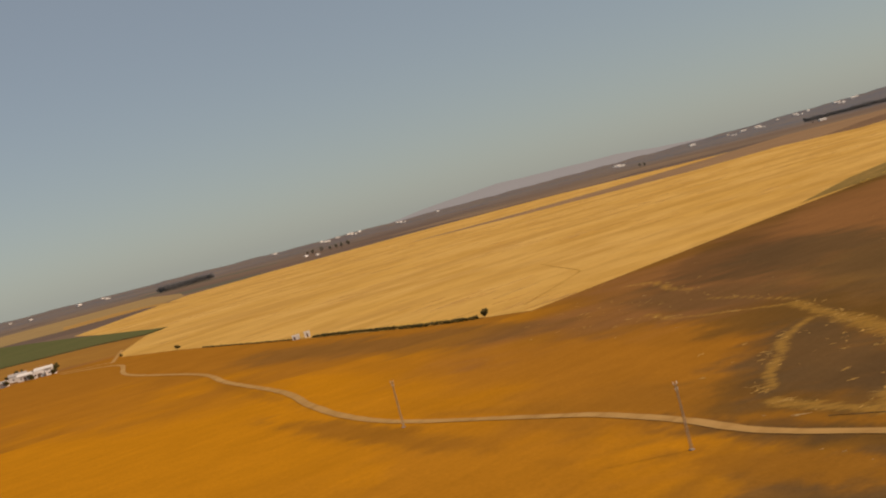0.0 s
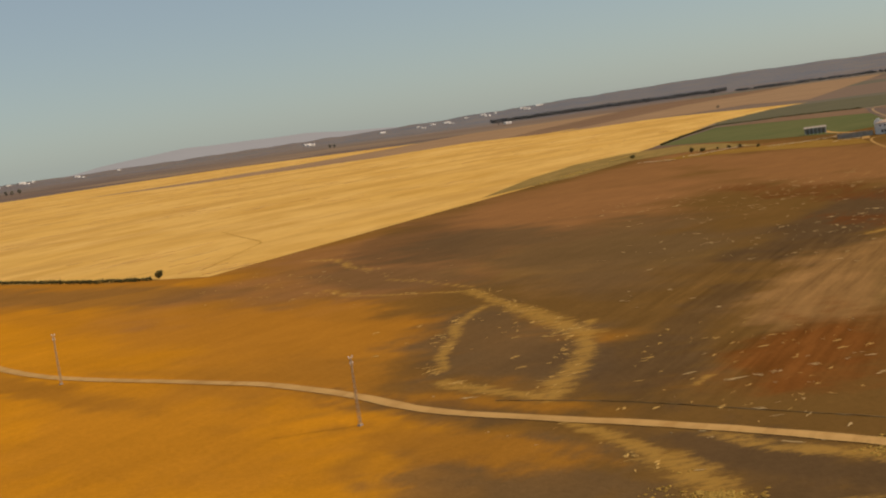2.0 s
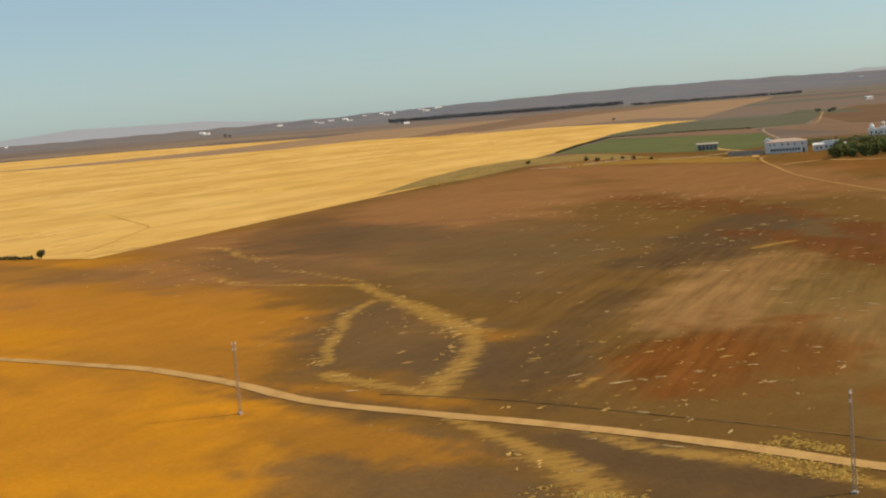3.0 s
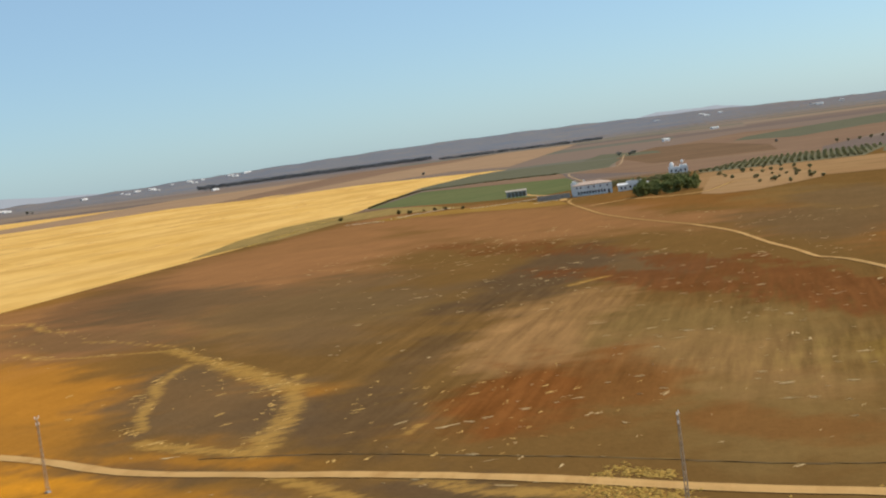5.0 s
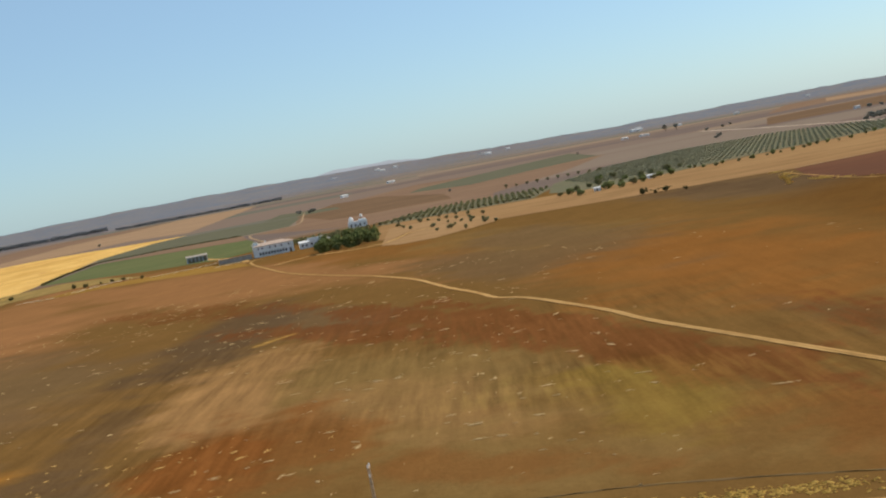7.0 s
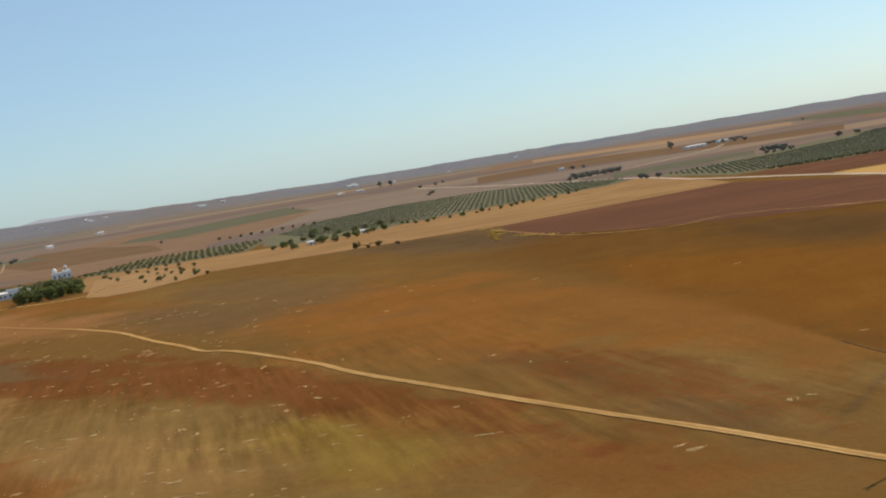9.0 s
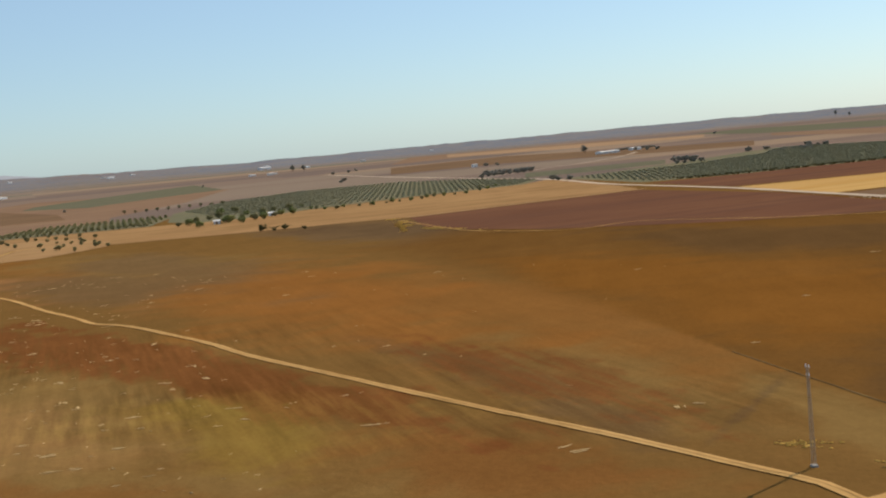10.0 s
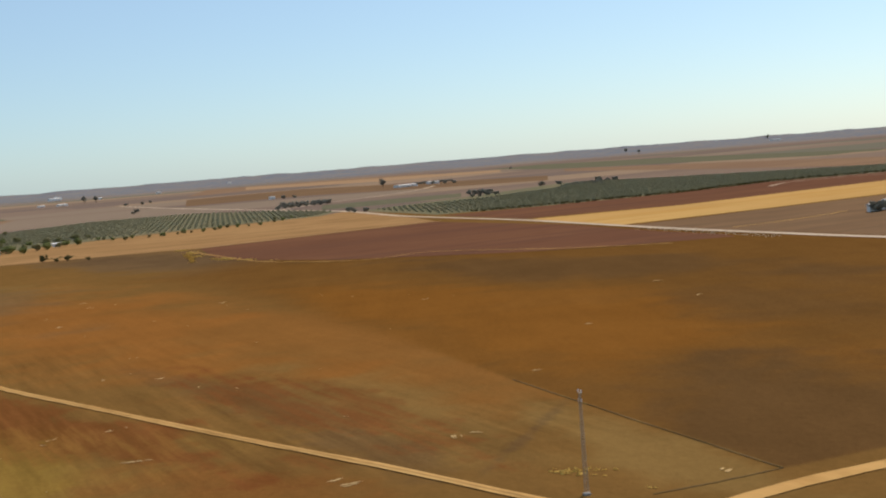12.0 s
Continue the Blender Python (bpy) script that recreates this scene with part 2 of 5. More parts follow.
M = {
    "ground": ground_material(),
    "wheat": field_material("wheat_stubble", (0.63, 0.378, 0.108), (0.67, 0.42, 0.140), (0.53, 0.30, 0.076), 40, 0.009, 0.026, drift=(0.49, 0.280, 0.080)),
    "faded_stubble": field_material("faded_stubble", (0.50, 0.29, 0.075), (0.46, 0.26, 0.066), (0.40, 0.22, 0.055), 40),
    "tan": field_material("tan_stubble", (0.46, 0.285, 0.105), (0.42, 0.25, 0.090), (0.40, 0.22, 0.065), 128),
    "pink": field_material("pinkish_fallow", (0.33, 0.215, 0.125), (0.29, 0.188, 0.112), (0.25, 0.160, 0.096), 128),
    "sand": field_material("sandy_fallow", (0.31, 0.182, 0.082), (0.27, 0.155, 0.068), (0.22, 0.128, 0.056), 128, 0.02, 0.06),
    "green": field_material("green_crop", (0.095, 0.118, 0.048), (0.115, 0.130, 0.054), (0.14, 0.135, 0.06), 60, 0.006, 0.12, 0.4, 0.2),
    "dark_green": field_material("dark_green_crop", (0.108, 0.110, 0.070), (0.118, 0.116, 0.075), (0.135, 0.123, 0.080), 60, 0.006, 0.12, 0.4, 0.2),
    "red_soil": field_material("red_tilled_soil", (0.128, 0.060, 0.036), (0.148, 0.070, 0.040), (0.105, 0.054, 0.036), 128),
    "brown_soil": field_material("brown_tilled_soil", (0.200, 0.125, 0.080), (0.228, 0.145, 0.090), (0.170, 0.110, 0.074), 128),
    "grey_soil": field_material("grey_tilled_soil", (0.155, 0.096, 0.056), (0.18, 0.112, 0.064), (0.125, 0.082, 0.050), 128),
    "grove": field_material("grove_soil", (0.150, 0.142, 0.086), (0.135, 0.13, 0.080), (0.175, 0.148, 0.09), 60),
    "verge": field_material("weedy_verge", (0.27, 0.180, 0.062), (0.22, 0.155, 0.055), (0.33, 0.215, 0.078), 40, 0.03, 0.2),
    "amber_grass": field_material("amber_grass", (0.27, 0.145, 0.034), (0.23, 0.125, 0.032), (0.30, 0.18, 0.05), 60, 0.03, 0.1),
    "amber_soil": field_material("amber_tilled_soil", (0.37, 0.19, 0.048), (0.33, 0.165, 0.042), (0.30, 0.155, 0.045), 128, 0.02, 0.06),
    "pale_fallow": field_material("pale_grey_fallow", (0.38, 0.265, 0.125), (0.34, 0.24, 0.115), (0.29, 0.205, 0.10), 128),
    "track": field_material("packed_dirt", (0.45, 0.265, 0.098), (0.51, 0.31, 0.12), (0.37, 0.205, 0.072), 40, 0.05, 0.2),
    "bank": field_material("bank_earth", (0.135, 0.088, 0.042), (0.17, 0.110, 0.050), (0.22, 0.14, 0.045), 140, 0.2, 0.5),
    "road": field_material("pale_road", (0.44, 0.35, 0.26), (0.50, 0.40, 0.30), (0.38, 0.29, 0.21), 45, 0.02, 0.1),
    "crown": field_material("grassy_crown", (0.37, 0.215, 0.078), (0.42, 0.25, 0.094), (0.31, 0.18, 0.062), 40, 0.1, 0.4),
    "lane": field_material("sandy_lane", (0.34, 0.235, 0.135), (0.38, 0.265, 0.155), (0.29, 0.20, 0.115), 45, 0.02, 0.1),
    "yard": field_material("pale_yard_soil", (0.35, 0.218, 0.108), (0.31, 0.185, 0.086), (0.26, 0.152, 0.068), 128, 0.03, 0.09),
    "haze": hazy("hazed_mountain"),
    "white": plain("whitewash", (0.80, 0.79, 0.76), (0.68, 0.66, 0.62), 0.4, 0.8),
    "roof": plain("clay_tiles", (0.42, 0.31, 0.24), (0.52, 0.40, 0.32), 0.5, 0.85),
    "grey_roof": plain("fibre_cement_roof", (0.40, 0.38, 0.36), (0.50, 0.48, 0.45), 0.3, 0.85),
    "stone": plain("rubble_masonry", (0.42, 0.37, 0.31), (0.30, 0.26, 0.21), 0.6, 0.9),
    "glass": plain("dark_glass", (0.03, 0.035, 0.045), (0.05, 0.055, 0.065), 0.5, 0.15),
    "wood": plain("old_wood", (0.16, 0.10, 0.06), (0.11, 0.07, 0.045), 0.8, 0.8),
    "steel": plain("galvanised_steel", (0.48, 0.36, 0.25), (0.38, 0.28, 0.18), 1.5, 0.75, 0.0),
    "porcelain": plain("white_insulator", (0.75, 0.73, 0.70), (0.62, 0.58, 0.54), 2.0, 0.3),
    "concrete": plain("concrete", (0.40, 0.37, 0.33), (0.32, 0.29, 0.26), 1.0, 0.9),
    "bark": plain("bark", (0.13, 0.09, 0.06), (0.08, 0.06, 0.045), 2.0, 0.95),
    "pine": leaf_material("pine_leaves", (0.13, 0.155, 0.055), (0.31, 0.33, 0.125)),
    "olive": leaf_material("olive_leaves", (0.20, 0.185, 0.085), (0.37, 0.335, 0.165)),
    "garden_leaf": leaf_material("garden_leaves", (0.17, 0.19, 0.06), (0.36, 0.37, 0.15)),
    # olive leaf tones raised to lift the shaded side of the grove crowns
    "grove_leaf": leaf_material("pale_olive_leaves", (0.27, 0.26, 0.17), (0.46, 0.43, 0.29)),
    # leaves of far trees and belts, haze put into their greyer colour
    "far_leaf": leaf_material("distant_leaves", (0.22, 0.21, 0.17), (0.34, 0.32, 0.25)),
    "belt_leaf": leaf_material("hazy_belt_leaves", (0.17, 0.18, 0.19), (0.27, 0.27, 0.27)),
    "shrub": leaf_material("shrub_leaves", (0.085, 0.078, 0.030), (0.19, 0.155, 0.065)),
    "straw": plain("dry_straw", (0.38, 0.255, 0.115), (0.52, 0.37, 0.18), 0.35),
    "golden_straw": plain("golden_straw", (0.43, 0.255, 0.078), (0.55, 0.345, 0.115), 0.35),
    "rubble": plain("pale_rubble", (0.56, 0.44, 0.29), (0.68, 0.55, 0.38), 0.7),
    "weeds": leaf_material("yellow_weeds", (0.48, 0.300, 0.072), (0.68, 0.455, 0.130)),
}


# ---- small helpers for building ----
def part(name, bm, mat, parent=None, label=""):
    me = bpy.data.meshes.new(name)
    bm.to_mesh(me)
    bm.free()
    me.materials.append(M[mat])
    ob = new(name, me)
    ob.parent = parent
    if label:
        tagged(ob, label)
    return ob


def raw(name, verts, faces, mat, parent=None, smooth=False):
    me = bpy.data.meshes.new(name)
    me.from_pydata([tuple(v) for v in verts], [], faces)
    me.materials.append(M[mat])
    if smooth:
        me.polygons.foreach_set("use_smooth", [True] * len(me.polygons))
    ob = new(name, me)
    ob.parent = parent
    return ob


def box(bm, x0, x1, y0, y1, z0, z1):
    r = bmesh.ops.create_cube(bm, size=1.0)
    bmesh.ops.scale(bm, vec=(x1 - x0, y1 - y0, z1 - z0), verts=r["verts"])
    bmesh.ops.translate(bm, vec=((x0 + x1) / 2, (y0 + y1) / 2, (z0 + z1) / 2), verts=r["verts"])
    return r["verts"]


def bar(bm, p, q, w):
    """A square bar from p to q."""
    p, q = Vector(p), Vector(q)
    vs = box(bm, -w / 2, w / 2, -w / 2, w / 2, 0, (q - p).length)
    m = Matrix.Translation(p) @ (q - p).to_track_quat("Z", "Y").to_matrix().to_4x4()
    bmesh.ops.transform(bm, matrix=m, verts=vs)


def thing(name, x, y, z, turn, label, category, group=""):
    ob = new(name)
    ob.empty_display_size = 0.5
    ob.matrix_basis = pose(x, y, z, 0, 0, turn)
    return tagged(ob, label, category, group)


class Lattice:
    """Smooth random values over the plan."""

    def __init__(self, seed):
        self.v = np.random.RandomState(seed).rand(64, 64)

    def at(self, x, y, size):
        x, y = np.asarray(x, float) / size, np.asarray(y, float) / size
        i, j = np.floor(x).astype(int), np.floor(y).astype(int)
        u, w = x - i, y - j
        u, w = u * u * (3 - 2 * u), w * w * (3 - 2 * w)
        v = self.v
        return (v[i % 64, j % 64] * (1 - u) + v[(i + 1) % 64, j % 64] * u) * (1 - w) + (v[i % 64, (j + 1) % 64] * (1 - u) + v[(i + 1) % 64, (j + 1) % 64] * u) * w


LAT = Lattice(5)

# height of the skyline over the plain, by compass direction
SKY_AZ = [-31.6, -17.9, -8.4, 0.1, 8.6, 13.8, 18.1, 22.3, 27.6, 32.9, 37.1, 42.4, 48.7, 58.3, 68.8, 84.7, 100.6]
SKY_Z = [22, 26, 20, 19, 23, 30, 38, 45, 51, 48, 42, 30, 21, 22, 21, 18, 18]


def height(x, y):
    """The lie of the land: a plain that rises to low hills at its rim."""
    x, y = np.asarray(x, float), np.asarray(y, float)
    r = np.hypot(x, y)
    az = np.degrees(np.arctan2(x, y))
    rim = np.interp(az, SKY_AZ, SKY_Z) + 4 * (LAT.at(az * 1.3 + 60, az * 0, 1.0) - 0.5) + 2 * (LAT.at(az * 5 + 60, az * 0 + 9, 1.0) - 0.5)
    k = np.clip((r - 3300) / 1300, 0, 1)
    return rim * k * k


def near_line(x, y, pts):
    """Distance to a line of straight pieces."""
    best = np.full(np.shape(x), 1e9)
    for (ax, ay), (bx, by) in zip(pts, pts[1:]):
        dx, dy = bx - ax, by - ay
        k = np.clip(((x - ax) * dx + (y - ay) * dy) / (dx * dx + dy * dy), 0, 1)
        best = np.minimum(best, np.hypot(x - ax - k * dx, y - ay - k * dy))
    return best


def spot(x, y, cx, cy, rx, ry, turn=0.0):
    """1 in the middle of an oval patch, 0.5 at its edge, 0 outside."""
    t = radians(turn)
    u = ((x - cx) * math.sin(t) + (y - cy) * math.cos(t)) / rx
    w = ((x - cx) * math.cos(t) - (y - cy) * math.sin(t)) / ry
    return np.clip(1.0 - 0.5 * np.hypot(u, w) ** 1.5, 0, 1)


def patches(x, y, rows):
    """How much of a soil tone lies at a place: ragged ovals with soft edges."""
    v = np.zeros_like(x)
    for k, (cx, cy, ax, ay, bx, by, strength) in enumerate(rows):
        det = ax * by - ay * bx
        size = math.sqrt(abs(det))
        p, q = ((x - cx) * by - (y - cy) * bx) / det, ((y - cy) * ax - (x - cx) * ay) / det
        d = np.hypot(p, q) + 0.8 * (LAT.at(x + 37 * k, y, 0.6 * size) - 0.5) + 0.5 * (LAT.at(x, y + 53 * k, 0.22 * size) - 0.5) + 0.35 * (LAT.at(x, y, 0.09 * size) - 0.5)
        w = np.clip((1.35 - d) / 0.85, 0, 1)
        v = np.maximum(v, strength * w * w * (3 - 2 * w))
    return v


def many(x, y, rows):
    v = np.zeros_like(x)
    for r in rows:
        v = np.maximum(v, spot(x, y, *r))
    return v


def streak_mask(x, y, rows):
    v = np.zeros_like(x)
    for width, pts in rows:
        v = np.maximum(v, np.clip(0.9 - 0.45 * near_line(x, y, pts) / width, 0, 1))
    return v


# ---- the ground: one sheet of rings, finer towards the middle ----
NEAR_TRACK = [(-252.7, 845), (-200.6, 783), (-170.2, 678.7), (-112.5, 564.5), (-88.4, 492.8), (-58.2, 412.8), (-45.1, 364.3), (-33.1, 326.3), (-18.0, 293.9), (10.0, 255.8), (21.0, 240.6), (31.9, 217.7), (39.9, 195.8), (51.8, 177.5), (63.7, 161.0), (75.6, 141.6), (86.0, 121.6), (95.2, 106.6), (103.0, 91.6), (109.8, 76.1), (119.0, 61.4), (130.7, 50.6), (147.3, 40.2), (169.6, 21.5), (199.0, 2.2)]
FARM_TRACK = [(424.1, 634.3), (391.2, 630.9), (338.7, 529.8), (313.9, 471.2), (289.3, 390.4), (273.3, 348.6), (251.0, 306.4), (238.2, 279.7), (228.6, 261.4), (226.2, 248.7), (206.6, 205.7), (192.8, 180.5), (176.4, 145.7), (161.8, 114.6), (149.8, 87.5), (139.3, 65.9), (134.9, 56.9), (129.7, 51.2)]
SWIRL = [
    (0.9, [(48.7, 366.5), (58.3, 345.0), (68.8, 329.6), (80.6, 317.1)]),
    (0.7, [(71.1, 366.0), (79.3, 349.7), (82.9, 325.4)]),
    (2.2, [(81.2, 319.1), (80.8, 294.6), (78.9, 270.4)]),
    (3.2, [(79.3, 275.7), (77.4, 253.5), (76.9, 236.1)]),
    (1.9, [(76.6, 234.8), (70.1, 218.0), (62.4, 202.6), (55.5, 189.5)]),
    (1.0, [(76.1, 289.4), (68.3, 281.1), (60.5, 267.0)]),
    (1.0, [(60.5, 267.0), (54.0, 250.3), (49.1, 234.5), (47.0, 220.6)]),
    (1.5, [(47.6, 212.6), (51.2, 203.1), (53.2, 192.9), (54.2, 188.3)]),
    (1.2, [(76.6, 238.5), (84.2, 248.6)]),
    (1.3, [(51.7, 173.9), (53.1, 160.5), (54.1, 148.1)]),
    (2.6, [(54.1, 148.1), (53.8, 136.4), (51.5, 124.7)]),
    (0.9, [(58.7, 119.3), (66.0, 117.7)]),
    (1.1, [(61.7, 459.6), (70.3, 446.7), (72.3, 398.4)]),
    (0.8, [(75.8, 181.3), (80.7, 185.8)]),
    (1.2, [(175.8, 294.4), (190.9, 298.9)]),
]


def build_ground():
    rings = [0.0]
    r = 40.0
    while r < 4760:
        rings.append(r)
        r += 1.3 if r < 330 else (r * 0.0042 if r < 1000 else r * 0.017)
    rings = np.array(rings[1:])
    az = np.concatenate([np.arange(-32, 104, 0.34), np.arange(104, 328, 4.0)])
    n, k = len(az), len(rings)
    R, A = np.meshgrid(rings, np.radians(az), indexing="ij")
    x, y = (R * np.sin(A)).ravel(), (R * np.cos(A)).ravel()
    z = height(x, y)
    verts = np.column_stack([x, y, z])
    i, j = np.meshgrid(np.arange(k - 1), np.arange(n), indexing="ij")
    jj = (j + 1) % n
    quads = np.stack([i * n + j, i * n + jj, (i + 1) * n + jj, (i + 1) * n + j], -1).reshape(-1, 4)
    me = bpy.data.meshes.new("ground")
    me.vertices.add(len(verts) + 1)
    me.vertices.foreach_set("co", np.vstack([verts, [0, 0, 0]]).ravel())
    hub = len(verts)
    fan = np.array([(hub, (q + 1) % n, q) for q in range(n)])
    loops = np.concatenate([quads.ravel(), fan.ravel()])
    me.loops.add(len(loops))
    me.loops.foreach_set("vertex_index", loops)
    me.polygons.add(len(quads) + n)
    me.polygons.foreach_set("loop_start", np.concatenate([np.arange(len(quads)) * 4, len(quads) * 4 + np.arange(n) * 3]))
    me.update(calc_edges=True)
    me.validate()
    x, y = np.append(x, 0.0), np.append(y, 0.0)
    rr, aa = np.hypot(x, y), np.degrees(np.arctan2(x, y))
    wx = x + 16 * (LAT.at(x, y, 23) - 0.5)
    wy = y + 16 * (LAT.at(x + 300, y, 23) - 0.5)
    edge = [(199.0, 2.2), (153.3, 42.7), (174.4, 63.8), (202.6, 91.5), (244.1, 130.3), (337.1, 230.1), (378.3, 275.7)]
    side = np.where(x - np.interp(y, [p[1] for p in edge], [p[0] for p in edge]) > 0, 1.0, -1.0) * (y > 20)
    soft = 0.8 + 0.12 * np.maximum(0, y - 105)
    till = np.clip(0.5 + 0.5 * side * near_line(x, y, edge) / soft, 0, 1) * (rr < 620) * np.clip((330 - y) / 60, 0, 1)
    left = np.clip(0.54 - (wx - (-45 + 0.16 * (wy - 200))) / 110, 0, 0.9) * (wy < 455)
    soil = np.tile(np.array(TONES["base"]), (len(x), 1))
    soil += (np.array(TONES["amber"]) - soil) * (np.clip((14 - aa) / 15, 0, 1) * 0.9 * (rr < 1150))[:, None]
    soil += (np.array(TONES["ochre"]) - soil) * np.clip(left * 1.1, 0, 1)[:, None]
    for tone, rows in SOIL_PATCHES:
        soil += (np.array(TONES[tone]) - soil) * patches(x, y, rows)[:, None]
    tilled = np.tile(np.array(TONES["till_base"]), (len(x), 1))
    for tone, rows in TILL_PATCHES:
        tilled += (np.array(TONES[tone]) - tilled) * patches(x, y, rows)[:, None]
    for name, v in (("soil", soil), ("tilled", tilled)):
        me.attributes.new(name, "FLOAT_COLOR", "POINT").data.foreach_set("color", np.column_stack([v, np.ones(len(v))]).astype(np.float32).ravel())
    masks = {
        "till": till,
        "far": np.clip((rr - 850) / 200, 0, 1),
        "red": patches(x, y, RED),
        "rows": np.maximum(many(wx, wy, ROW_SPOTS), 0.16),
        "weed": 0.6 * many(wx, wy, WEED_SPOTS),
        "straw": np.maximum(streak_mask(wx * 0.5 + x * 0.5, wy * 0.5 + y * 0.5, SWIRL), many(wx, wy, STRAW_SPOTS)),
        # woods at the rim; the painted haze thickens outwards
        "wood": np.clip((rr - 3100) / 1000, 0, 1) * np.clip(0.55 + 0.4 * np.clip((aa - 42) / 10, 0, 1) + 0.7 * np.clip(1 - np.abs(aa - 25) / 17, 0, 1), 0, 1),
    }
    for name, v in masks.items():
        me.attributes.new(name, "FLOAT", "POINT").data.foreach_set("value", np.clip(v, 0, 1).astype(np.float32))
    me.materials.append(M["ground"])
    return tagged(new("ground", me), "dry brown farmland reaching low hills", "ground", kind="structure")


# patches of one tone: middle, two half axes, strength
PINK = [(161, 496, 103, 70, -34, -106, 0.9), (295, 531, 22, -106, -50, -87, 0.8), (215, 539, 78, 12, -45, -113, 0.7), (330, 541, -45, -207, -40, -64, 0.7), (208, 580, 164, 167, -44, -126, 0.8), (312, 465, -19, -85, -26, -37, 0.7)]
ORANGE = [(289, 256, -37, -81, -69, -56, 0.9), (274, 225, -32, -85, -63, -47, 1), (365, 458, -20, -120, -36, -43, 0.6), (223, 127, -26, -43, -30, -14, 0.6), (272, 189, -36, -88, -48, -31, 0.7)]
OLIVE = [(151, 208, 12, -34, -18, -23, 0.9), (108, 136, 10, -15, -15, -17, 0.8), (131, 356, 31, -21, -18, -49, 0.6), (154, 213, 4, -39, -17, -22, 0.8), (358, 384, -13, -81, -51, -53, 0.7), (139, 182, 6, -27, -25, -31, 0.9), (114, 128, 8, -27, -9, -10, 0.7), (181, 102, -21, -33, -19, -8, 0.6), (159, 58, -19, -21, -10, -2, 0.9)]
TAN = [(130, 232, 22, 11, -17, -31, 1), (143, 253, 31, 19, -16, -31, 0.8), (131, 201, 12, -5, -10, -14, 0.5), (132, 176, 5, -22, -17, -21, 0.5), (107, 312, 17, -11, -10, -30, 0.4)]
GREY = [(112, 417, 30, -12, -16, -58, 0.9), (209, 310, 4, -29, -18, -25, 0.8), (299, 337, -3, -41, -44, -48, 0.7), (346, 355, -26, -77, -55, -53, 0.7), (295, 332, -4, -43, -22, -24, 0.7), (501, 367, -42, -111, -55, -39, 0.9), (462, 357, -36, -100, -48, -37, 0.9), (136, 366, 38, -14, -27, -70, 0.7), (65, 252, 8, -14, -9, -32, 0.5), (-23, 472, 67, -100, 1, -38, 0.5), (44, 146, 12, -12, -3, -10, 0.75), (64, 244, 12, -21, -13, -44, 0.9), (72, 378, 16, -41, -7, -31, 0.6), (33, 155, 8, -8, -3, -13, 0.7), (46, 165, 8, -11, -2, -5, 0.7)]
OCHRE = [(-89, 382, 79, -81, 32, -151, 1), (-2, 209, 33, -31, -1, -36, 0.9), (-13, 332, 41, -53, 1, -36, 0.7), (-18, 254, 42, -57, 1, -33, 0.7)]
AMBER = [(29, 310, 37, -67, -5, -40, 0.9), (25, 286, 25, -36, -3, -26, 0.8), (1, 222, 25, -27, -2, -41, 0.5), (43, 303, 12, -22, -6, -40, 0.7), (28, 261, 11, -15, -5, -39, 0.6), (-167, 562, 68, -69, 27, -95, 0.8), (-68, 499, 79, -165, 4, -32, 0.5)]
SHADE = [(-27, 293, 28, -57, 1, -17, 0.9), (35, 177, 11, -18, -2, -9, 0.8), (41, 167, 10, -10, -2, -7, 0.9), (-77, 453, 27, -77, 2, -17, 0.6), (46, 197, 14, -20, -1, -5, 0.8), (13, 261, 29, -38, 0, -5, 0.4)]
DARK = [(75, 198, 10, -2, -10, -25, 0.7), (105, 235, 18, 17, -6, -16, 0.5), (188, 327, 42, 28, -24, -42, 0.8), (101, 470, 32, 25, -14, -66, 0.5), (68, 213, 6, -16, -6, -17, 0.4), (67, 139, 10, -26, -5, -9, 0.8), (66, 120, 7, -10, -4, -6, 0.7), (39, 199, 10, -18, -2, -8, 0.6), (171, 76, 21, 2, -2, -1, 0.45), (475, 353, -44, -114, -44, -32, 0.7), (159, 93, -13, -18, -9, -3, 0.45), (193, 138, -21, -36, -7, -4, 0.35), (181, 120, -18, -28, -9, -4, 0.3)]
YELLOW = [(142, 137, -1, -13, -14, -12, 0.5), (140, 134, -2, -13, -15, -12, 0.5), (149, 145, 2, -12, -18, -17, 0.5)]
RUST = [(101, 189, 14, 2, -12, -23, 1), (114, 181, 10, -4, -11, -17, 0.6), (107, 190, 19, 4, -9, -17, 0.7), (108, 138, 7, -22, -5, -6, 0.5), (134, 93, -4, -24, -12, -6, 0.5)]
RED = [(190, 272, -7, -80, -13, -17, 0.9), (191, 216, -7, -32, -19, -19, 0.9), (196, 235, -30, -101, -13, -13, 0.9), (169, 163, -16, -38, -13, -10, 1), (192, 207, -37, -93, -17, -16, 1), (161, 138, -16, -35, -11, -8, 1), (232, 422, 4, -59, -15, -27, 0.6), (182, 106, -24, -30, -11, -5, 0.6), (189, 129, -20, -30, -13, -7, 0.6), (166, 152, -9, -25, -18, -15, 0.6), (182, 116, -20, -31, -14, -7, 0.65)]
TILL_ORANGE = [(281, 126, -33, -64, -56, -22, 1), (276, 122, -3, -39, -53, -21, 0.8), (236, 117, -9, -26, -32, -13, 0.7)]
TILL_DARK = [(188, 48, 1, -18, -40, -7, 0.9), (385, 146, -31, -86, -36, -12, 0.9), (370, 148, -8, -27, -28, -10, 0.8), (284, 69, -5, -23, -26, -5, 0.5)]
